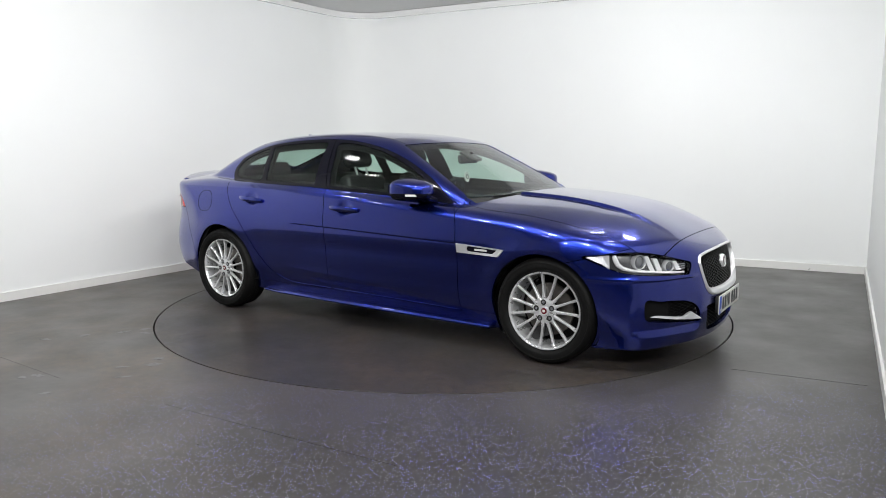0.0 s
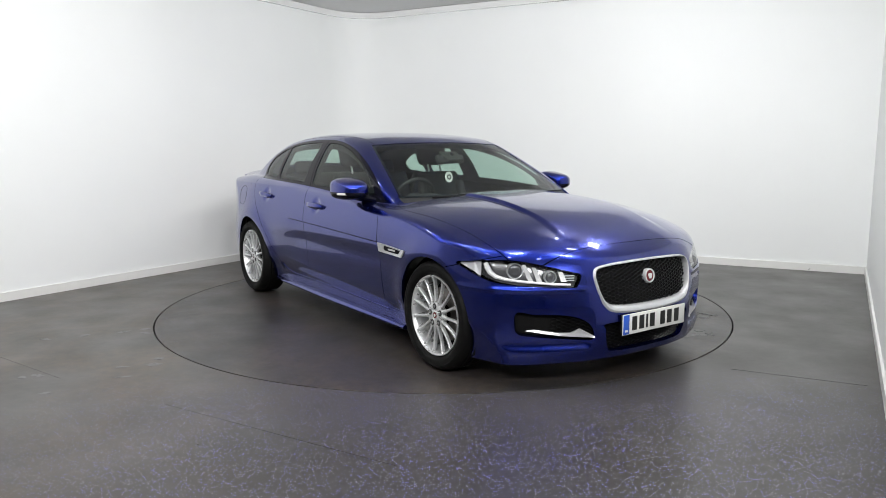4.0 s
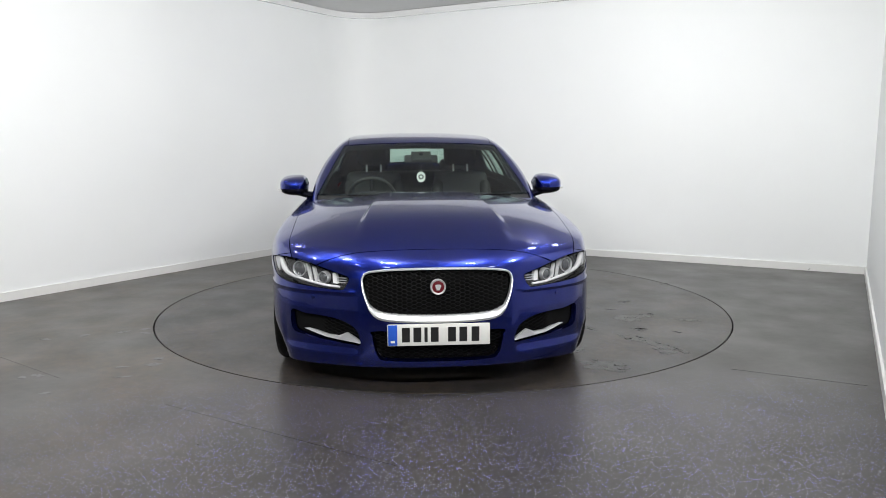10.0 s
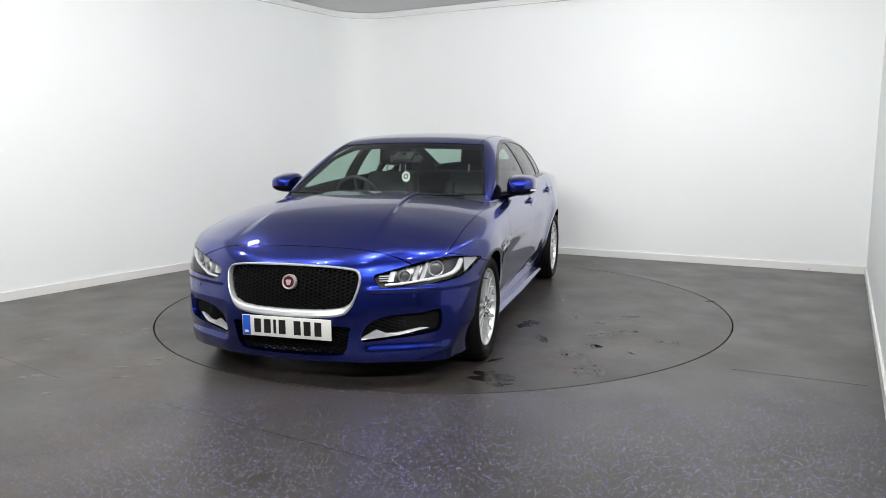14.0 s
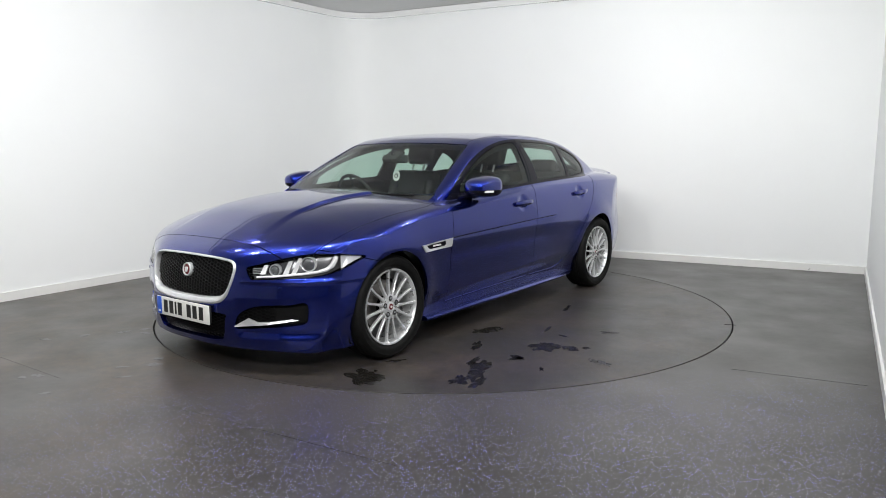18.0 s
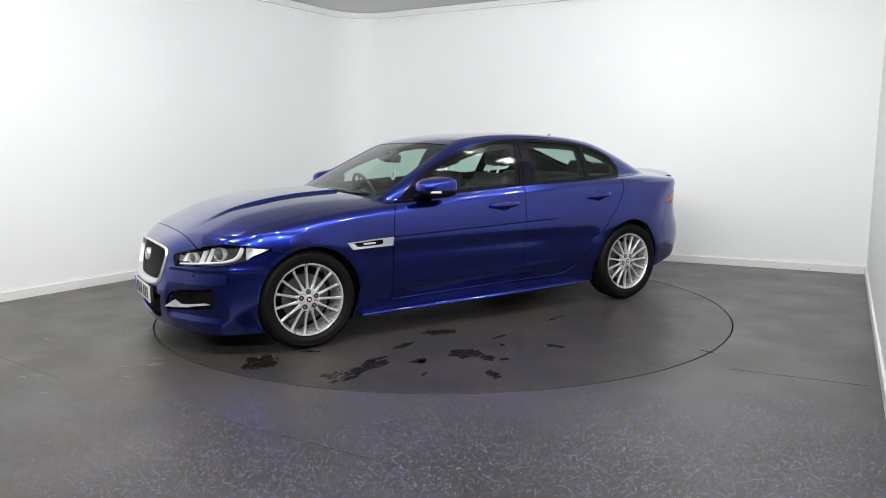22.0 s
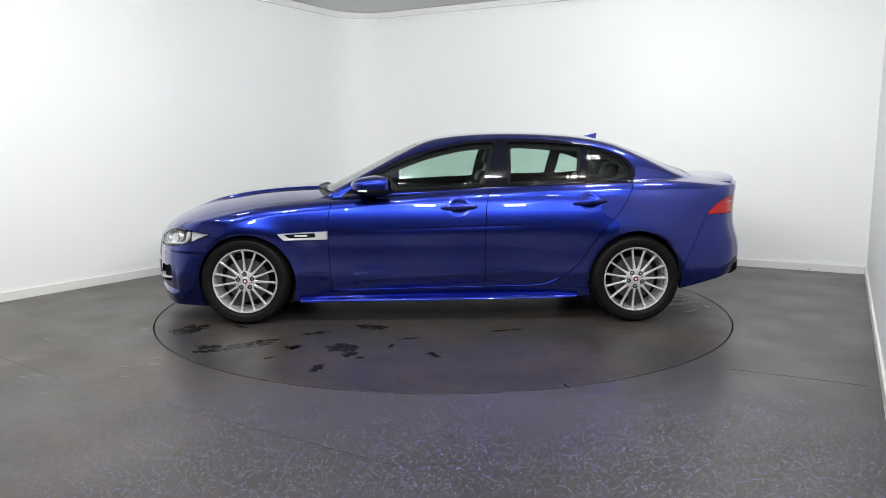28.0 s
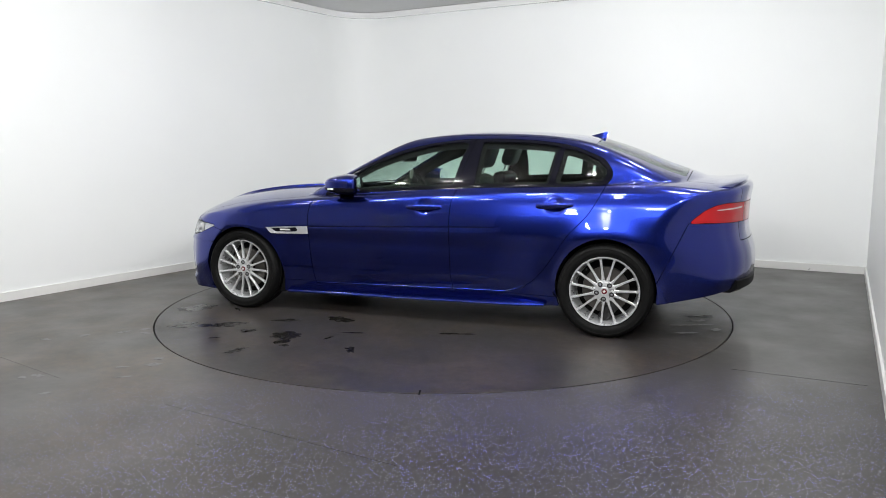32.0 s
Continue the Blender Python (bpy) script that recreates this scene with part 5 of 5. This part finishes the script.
# ---------------------------------------------------------------- sides
def build_sides():
    # door handles, children of the doors
    for (cx, cz), pair_doors, length, slope in ((HANDLES[0], DOORS[0], 0.262, 0.026), (HANDLES[1], DOORS[1], 0.248, 0.070)):
        def handle(bm, place, cx=cx, cz=cz, length=length, slope=slope):
            n = 13
            rows = []
            for i in range(n):
                s = -1 + 2 * i / (n - 1)
                x = cx + s * length / 2
                base = on_side(x, cz - slope * (x - cx)).y if abs(s) > 0.6 else on_side(cx + math.copysign(0.085, s), cz).y
                c = Vector((x, base + 0.010 + 0.016 * (1 - s ** 4), cz - slope * (x - cx)))
                tall = 0.0205 * (1 - 0.45 * abs(s) ** 3)
                deep = 0.012 * (1 - 0.35 * abs(s) ** 3)
                rows.append([bm.verts.new(place(c + Vector((0, deep * math.cos(a), tall * math.sin(a))))) for a in (2 * math.pi * k / 10 for k in range(10))])
            for p, q in zip(rows, rows[1:]):
                for k in range(10):
                    bm.faces.new((p[k], p[(k + 1) % 10], q[(k + 1) % 10], q[k]))
            bm.faces.new(rows[0])
            bm.faces.new(rows[-1][::-1])
        pair("door_handle", handle, PAINT, pair_doors, "body-coloured pull handle")

    # folded lower door edges
    for pair_doors, line in ((DOORS[0], [(x, 0.246 + 0.018 * (0.33 - x)) for x in np.linspace(0.785, -0.305, 16)]),
                             (DOORS[1], [(x, 0.246 + 0.018 * (0.33 - x)) for x in np.linspace(-0.338, -0.66, 6)] + [(-0.74, 0.272), (-0.80, 0.288), (-0.86, 0.322)])):
        pair("door_hem", lambda bm, place, line=line: tube(bm, [place(on_side(x, z, 0.0005)) for x, z in line], 0.0026, 6), PAINT, pair_doors, "folded lower door edge")

    # side vent with bright frame
    def vent_frame(bm, place):
        outer_l = [(1.168, 0.668), (0.99, 0.677), (0.812, 0.683), (0.813, 0.652), (0.814, 0.624), (0.97, 0.6215), (1.125, 0.620), (1.150, 0.646)]
        inner_l = [(1.120, 0.662), (0.99, 0.668), (0.905, 0.672), (0.895, 0.652), (0.905, 0.640), (0.97, 0.637), (1.085, 0.636), (1.105, 0.650)]
        o = [bm.verts.new(place(on_side(x, z, 0.002))) for x, z in outer_l]
        m = [bm.verts.new(place(on_side(x * 0.9 + u * 0.1, z * 0.9 + w * 0.1, 0.009))) for (x, z), (u, w) in zip(outer_l, inner_l)]
        i = [bm.verts.new(place(on_side(u, w, 0.007))) for u, w in inner_l]
        k = [bm.verts.new(place(on_side(u, w, -0.008))) for u, w in inner_l]
        for a, b in ((o, m), (m, i), (i, k)):
            for j in range(8):
                bm.faces.new((a[j], a[(j + 1) % 8], b[(j + 1) % 8], b[j]))
    vents = pair("side_vent", vent_frame, SATIN, CAR, "bright silver side vent behind the front wheel", False)

    def vent_slot(bm, place):
        pts = [(1.120, 0.662), (0.99, 0.668), (0.905, 0.672), (0.895, 0.652), (0.905, 0.640), (0.97, 0.637), (1.085, 0.636), (1.105, 0.650)]
        a = [bm.verts.new(place(on_side(x, z, 0.0025))) for x, z in pts]
        bm.faces.new(a)
    pair("vent_slot", vent_slot, PIANO, vents, "black vent slot", False)

    def vent_bar(bm, place):
        lo = [on_side(x, 0.647, 0.0045) for x in (0.955, 1.0, 1.045)]
        hi = [on_side(x, 0.659, 0.0045) for x in (0.955, 1.0, 1.045)]
        strip(bm, place, lo, hi)
    pair("vent_bar_strip", vent_bar, PALE, vents, "plain silver bar", False)

    # sill blade
    def blade(bm, place):
        rows = []
        for i in range(41):
            x = 1.03 - 2.03 * i / 40
            base = on_side(min(max(x, -0.78), 0.95), 0.34).y - 0.010
            grow = float(step(1.05, -0.3, np.array(x))) * 0.85 + 0.15
            end = float(step(-1.0, -0.80, np.array(x)))
            drop = 0.012 * (x + 0.2)
            out = 0.006 + 0.028 * grow * (0.05 + 0.95 * end)
            rows.append([bm.verts.new(place(p)) for p in ((x, base - 0.11, 0.216 - drop), (x, base + 0.002, 0.186 - drop + 0.016 * grow * end), (x, base + out * 0.92, 0.180 - drop), (x, base + out, 0.176 - drop), (x, base + out * 0.94, 0.168 - drop), (x, base - 0.11, 0.152 - drop))])
        for p, q in zip(rows, rows[1:]):
            for k in range(5):
                bm.faces.new((p[k], p[k + 1], q[k + 1], q[k]))
        bm.faces.new(rows[0])
        bm.faces.new(rows[-1][::-1])
    pair("sill_blade", blade, PAINT, CAR, "blue side skirt blade")

    # mirrors
    def housing(bm, place, keep):
        c = Vector((0.475, 0.930, 1.004))
        n, m = 22, 30
        rows = []
        for i in range(n + 1):
            a = math.pi * i / n - math.pi / 2
            row = []
            for k in range(m):
                b = 2 * math.pi * k / m
                ca, sa, cb, sb = math.cos(a), math.sin(a), math.cos(b), math.sin(b)
                f = lambda q, e: math.copysign(abs(q) ** e, q)
                x = 0.134 * f(ca, 0.48) * f(cb, 0.66)
                y = 0.099 * f(ca, 0.48) * f(sb, 0.54)
                z = 0.076 * f(sa, 0.60)
                x = x * 1.20 if x > 0 else x * 0.75
                z *= 1 - 1.3 * max(0.0, x)
                z = z * (1 - 1.6 * max(0.0, y)) - 0.05 * max(0, x) * (1 if z > 0 else 0.2)
                x -= 0.28 * max(0.0, y) - 0.10 * min(0.0, y)
                row.append(Vector((x, y, z)) + c)
            rows.append(row)
        for p, q in zip(rows, rows[1:]):
            for k in range(m):
                mid = (p[k].z + q[k].z) / 2
                if keep(mid):
                    bm.faces.new([bm.verts.new(place(v)) for v in (p[k], p[(k + 1) % m], q[(k + 1) % m], q[k])])
        bmesh.ops.remove_doubles(bm, verts=bm.verts, dist=1e-6)
    SPLIT = 0.988
    mirrors = pair("door_mirror", lambda bm, place: housing(bm, place, lambda z: z >= SPLIT), PAINT, CAR, "blue door mirror with black underside")
    pair("mirror_base", lambda bm, place: housing(bm, place, lambda z: z < SPLIT), PIANO, mirrors, "gloss black mirror underside")

    def arm(bm, place):
        rows = []
        for s in np.linspace(0, 1, 8):
            c = Vector((0.50, 0.90, 0.955)) * (1 - s) + Vector((0.545, 0.775, 0.928)) * s
            rows.append([bm.verts.new(place(c + Vector((0.062 * math.cos(a), 0, (0.024 + 0.006 * s) * math.sin(a))))) for a in (2 * math.pi * k / 12 for k in range(12))])
        for p, q in zip(rows, rows[1:]):
            for k in range(12):
                bm.faces.new((p[k], p[(k + 1) % 12], q[(k + 1) % 12], q[k]))
    pair("mirror_arm", arm, PIANO, mirrors, "gloss black mirror arm")

    def glass_face(bm, place):
        pts = [bm.verts.new(place((0.374 - 0.29 * max(0.0, 0.086 * math.cos(a)), 0.916 + 0.082 * math.cos(a), 1.010 + 0.054 * math.sin(a)))) for a in (2 * math.pi * k / 24 for k in range(24))]
        bm.faces.new(pts)
    pair("mirror_glass", glass_face, CHROME, mirrors, "mirror glass", False)

    def winker(bm, place):
        lo, hi = [], []
        for k in range(10):
            y = 0.895 + 0.146 * k / 9
            x = 0.475 + 0.143 * max(0.02, 1 - abs((y - 0.930) / 0.126) ** 2.6) ** 0.45 - 0.28 * max(0, y - 0.926)
            lo.append((x + 0.003, y + 0.002, 0.970))
            hi.append((x + 0.004, y + 0.002, 0.983))
        strip(bm, place, lo, hi, (-0.012, -0.006, 0))
    pair("indicator_strip", winker, PALE, mirrors, "pale indicator strip", False)


build_sides()


# ---------------------------------------------------------------- roof fin, boot lip, fuel flap, wipers, tail
def build_small():
    fin = bmesh.new()
    rows = []
    for s in np.linspace(0, 1, 11):
        x = -1.180 - 0.110 * s
        base = on_top(x, 0.0, -0.004).z
        top = base + 0.006 + 0.050 * s ** 1.1 * (1 if s < 0.93 else 0.94)
        w = 0.024 * math.sin(math.pi * (0.12 + 0.8 * s)) + 0.004
        rows.append([fin.verts.new(p) for p in ((x, w, base), (x - 0.01 * s, w * 0.42, base + (top - base) * 0.6), (x - 0.012 * s, 0.003, top), (x - 0.012 * s, -0.003, top), (x - 0.01 * s, -w * 0.42, base + (top - base) * 0.6), (x, -w, base))])
    for p, q in zip(rows, rows[1:]):
        for k in range(5):
            fin.faces.new((p[k], p[k + 1], q[k + 1], q[k]))
    fin.faces.new(rows[0])
    fin.faces.new(rows[-1][::-1])
    part("roof_fin", fin, PAINT, CAR, "blue shark-fin aerial")
    lip, rows = bmesh.new(), []
    for s in np.linspace(-1, 1, 41):
        y = 0.66 * s
        xe = float(rear_plane(np.array(abs(y)), np.array(0.99))) + 0.055
        z = on_top(xe + 0.05, abs(y)).z
        h = 0.020 * (1 - s ** 6) + 0.002
        rows.append([lip.verts.new(p) for p in ((xe + 0.15, y, on_top(xe + 0.15, abs(y)).z - 0.002), (xe + 0.06, y, z + h * 0.55), (xe - 0.012, y, z + h), (xe - 0.022, y, z + h - 0.005), (xe - 0.016, y, z + h - 0.014), (xe + 0.02, y, z - 0.03))])
    for p, q in zip(rows, rows[1:]):
        for k in range(5):
            lip.faces.new((p[k], p[k + 1], q[k + 1], q[k]))
    lip.faces.new(rows[0])
    lip.faces.new(rows[-1][::-1])
    part("boot_spoiler", lip, PAINT, CAR, "slim blue boot lip spoiler")
    # fuel flap seam on the driver's side only
    ring = []
    for k in range(41):
        a = 2 * math.pi * k / 40
        ring.append(flipped(on_side(-1.622 + 0.088 * math.copysign(abs(math.cos(a)) ** 0.8, math.cos(a)), 0.853 + 0.082 * math.copysign(abs(math.sin(a)) ** 0.8, math.sin(a)), -0.0005)))
    part("fuel_flap_seam", tube(bmesh.new(), ring, 0.0022, 6), PIANO, CAR, "round fuel flap seam")
    # wipers
    for y0, y1, x_tip in ((-0.52, 0.08, 0.90), (0.02, 0.60, 0.865)):
        pts = []
        for s in np.linspace(0, 1, 9):
            y = y0 + (y1 - y0) * s
            x = 0.93 - 0.22 * y * y
            pts.append((x, y, float(screen(np.array(x), np.array(abs(y)))) + 0.004))
        wiper = part("wiper", tube(bmesh.new(), pts, 0.006, 6), RUBBER, CAR, "black wiper arm")
        part("wiper_blade", tube(bmesh.new(), [(x - 0.012, y, z - 0.003) for x, y, z in pts], 0.004, 6), RUBBER, wiper)
    # tail: clear bar in the lamp, dark diffuser, exhausts
    pair("tail_bar", lambda bm, place: strip(bm, place, [on_side(x, 0.866 + 0.002 * i, 0.007) for i, x in enumerate((-2.10, -2.15, -2.20, -2.24, -2.28))], [on_side(x, 0.872 + 0.004 * i, 0.007) for i, x in enumerate((-2.10, -2.15, -2.20, -2.24, -2.28))]), TAIL_CLEAR, CAR, "pale strip in the tail lamp", False)

    # black diffuser under the rear bumper
    def diffuser(bm):
        rows = []
        for s in np.linspace(-1, 1, 31):
            y = 0.66 * s
            x = float(rear_plane(np.array(abs(y)), np.array(0.40)))
            rows.append([bm.verts.new(p) for p in ((x + 0.02, y, 0.412), (x - 0.014, y, 0.398), (x - 0.010, y, 0.345), (x + 0.03, y, 0.318), (x + 0.10, y, 0.318), (x + 0.10, y, 0.412))])
        for p, q in zip(rows, rows[1:]):
            for k in range(6):
                bm.faces.new((p[k], p[(k + 1) % 6], q[(k + 1) % 6], q[k]))
        bm.faces.new(rows[0])
        bm.faces.new(rows[-1][::-1])
        return bm
    part("rear_diffuser", diffuser(bmesh.new()), MESH_BLACK, CAR, "black rear diffuser")


build_small()


# ---------------------------------------------------------------- cabin
def cushion(bm, centre, size, turn=None, bevel=0.05):
    return box(bm, centre, size, bevel, turn, 3)


def build_seat(y):
    seat = part("front_seat", cushion(bmesh.new(), (0.02, y, 0.50), (0.52, 0.50, 0.16)), LEATHER, CAR, "black leather front seat")
    lean = Matrix.Rotation(radians(-20), 4, "Y")
    back = bmesh.new()
    cushion(back, (-0.315, y, 0.80), (0.12, 0.46, 0.56), lean, 0.05)
    cushion(back, (-0.28, y + 0.20, 0.78), (0.14, 0.09, 0.44), lean, 0.04)
    cushion(back, (-0.28, y - 0.20, 0.78), (0.14, 0.09, 0.44), lean, 0.04)
    part("backrest", back, LEATHER, seat)
    part("headrest", cushion(bmesh.new(), (-0.452, y, 1.212), (0.10, 0.28, 0.19), lean, 0.045), LEATHER, seat)
    for dy in (-0.06, 0.06):
        part("headrest_post", tube(bmesh.new(), [(-0.375, y + dy, 1.03), (-0.425, y + dy, 1.15)], 0.0075, 8), SATIN, seat, "chrome headrest post")


build_seat(0.37)
build_seat(-0.37)
bench = part("rear_seat", cushion(bmesh.new(), (-0.86, 0, 0.52), (0.50, 1.24, 0.16)), LEATHER, CAR, "black leather rear bench")
part("rear_backrest", cushion(bmesh.new(), (-1.18, 0, 0.80), (0.13, 1.24, 0.52), Matrix.Rotation(radians(-24), 4, "Y")), LEATHER, bench)
for y in (-0.38, 0.38):
    part("rear_headrest", cushion(bmesh.new(), (-1.32, y, 1.092), (0.09, 0.25, 0.12), Matrix.Rotation(radians(-20), 4, "Y"), 0.03), LEATHER, bench)
part("parcel_shelf", box(bmesh.new(), (-1.62, 0, 1.005), (0.56, 1.16, 0.03), 0.01), CLOTH, CAR)
dash = bmesh.new()
dash_rows = []
for s in np.linspace(-1, 1, 25):
    y = 0.70 * s
    hump = 0.028 * math.exp(-((y + 0.37) / 0.17) ** 4)
    prof = [(0.80 - 0.16 * s * s, 0.925), (0.66 - 0.08 * s * s, 0.935), (0.52, 0.925 + hump), (0.47, 0.90 + hump * 0.6), (0.45, 0.80), (0.50, 0.60), (0.60, 0.40)]
    dash_rows.append([dash.verts.new((x, y, z)) for x, z in prof])
for p, q in zip(dash_rows, dash_rows[1:]):
    for k in range(6):
        dash.faces.new((p[k], p[k + 1], q[k + 1], q[k]))
part("dashboard", dash, CLOTH, CAR, "charcoal dashboard")
part("cabin_floor", box(bmesh.new(), (-0.3, 0, 0.30), (2.2, 1.45, 0.04), 0.01), GAP, CAR)
part("centre_console", box(bmesh.new(), (0.05, 0, 0.50), (0.85, 0.22, 0.34), 0.04), CLOTH, CAR)
wheel_pose = pose(0.395, -0.37, 0.895, 0, 0, 0) @ Matrix.Rotation(radians(-66), 4, "Y")
rim = lathe(bmesh.new(), [(0.172 + 0.014 * math.cos(a), 0.014 * math.sin(a)) for a in (2 * math.pi * k / 10 for k in range(10))], wheel_pose, 48, closed=True)
steering = part("steering_wheel", rim, LEATHER, CAR, "black leather steering wheel")
boss = lathe(bmesh.new(), [(0.0, 0.03), (0.05, 0.025), (0.07, 0.0), (0.05, -0.06)], wheel_pose, 24)
bmesh.ops.remove_doubles(boss, verts=boss.verts, dist=1e-6)
part("wheel_boss", boss, LEATHER, steering)
for a in (0, 180, 270):
    v = Matrix.Rotation(radians(a), 4, "Z")
    q = tube(bmesh.new(), [wheel_pose @ v @ Vector((0, r, 0.0)) for r in (0.05, 0.11, 0.168)], 0.013, 8, 0.6)
    part("wheel_spoke", q, PLASTIC, steering)
rear_view = part("rear_view_mirror", box(bmesh.new(), (0.335, 0, 1.185), (0.035, 0.25, 0.065), 0.016, Matrix.Rotation(radians(-12), 4, "Y"), 3), CLOTH, CAR, "black rear-view mirror")
part("mirror_stem", tube(bmesh.new(), [(0.345, 0, 1.20), (0.37, 0, 1.235)], 0.014, 8), PLASTIC, rear_view)
pod = box(bmesh.new(), (0.36, 0, 1.207), (0.13, 0.15, 0.022), 0.009, Matrix.Rotation(radians(27), 4, "Y"))
part("sensor_pod", pod, CLOTH, rear_view)
disc_pose = pose(0.325, 0.0, 1.052, 0, 82, 0)
tag_bm = lathe(bmesh.new(), [(0.0, 0.003), (0.024, 0.003), (0.026, 0.0045), (0.031, 0.0045), (0.033, 0.003), (0.033, -0.003), (0.0, -0.003)], Matrix.Translation(disc_pose.translation) @ disc_pose.to_3x3().to_4x4() @ Matrix.Diagonal((1.22, 1.0, 1, 1)), 32)
bmesh.ops.remove_doubles(tag_bm, verts=tag_bm.verts, dist=1e-6)
hanger = part("hanging_disc", tag_bm, PALE, CAR, "pale oval disc hanging from the mirror")
part("disc_centre", lathe(bmesh.new(), [(0.011, 0.0042), (0.016, 0.0046), (0.020, 0.0042)], Matrix.Translation(disc_pose.translation) @ disc_pose.to_3x3().to_4x4(), 24), PLASTIC, hanger)
part("hanging_cord", tube(bmesh.new(), [(0.33, 0, 1.09), (0.333, 0, 1.155)], 0.0015, 6), PALE, hanger)


# ---------------------------------------------------------------- motion
def motions():
    """The disc and the car turn together, clockwise from above."""
    rows_car, rows_disc = [], []
    for i in range(17):
        t = 2.0 * i
        a = TURN_AT_16 + SPIN * (t - 16)
        turn = Matrix.Rotation(a, 4, "Z")
        rows_disc.append((t, turn))
        rows_car.append((t, turn @ Matrix.Translation((0.0240, -0.1907, 0.0))))
    walk(TABLE, rows_disc)
    walk(CAR, rows_car)


motions()
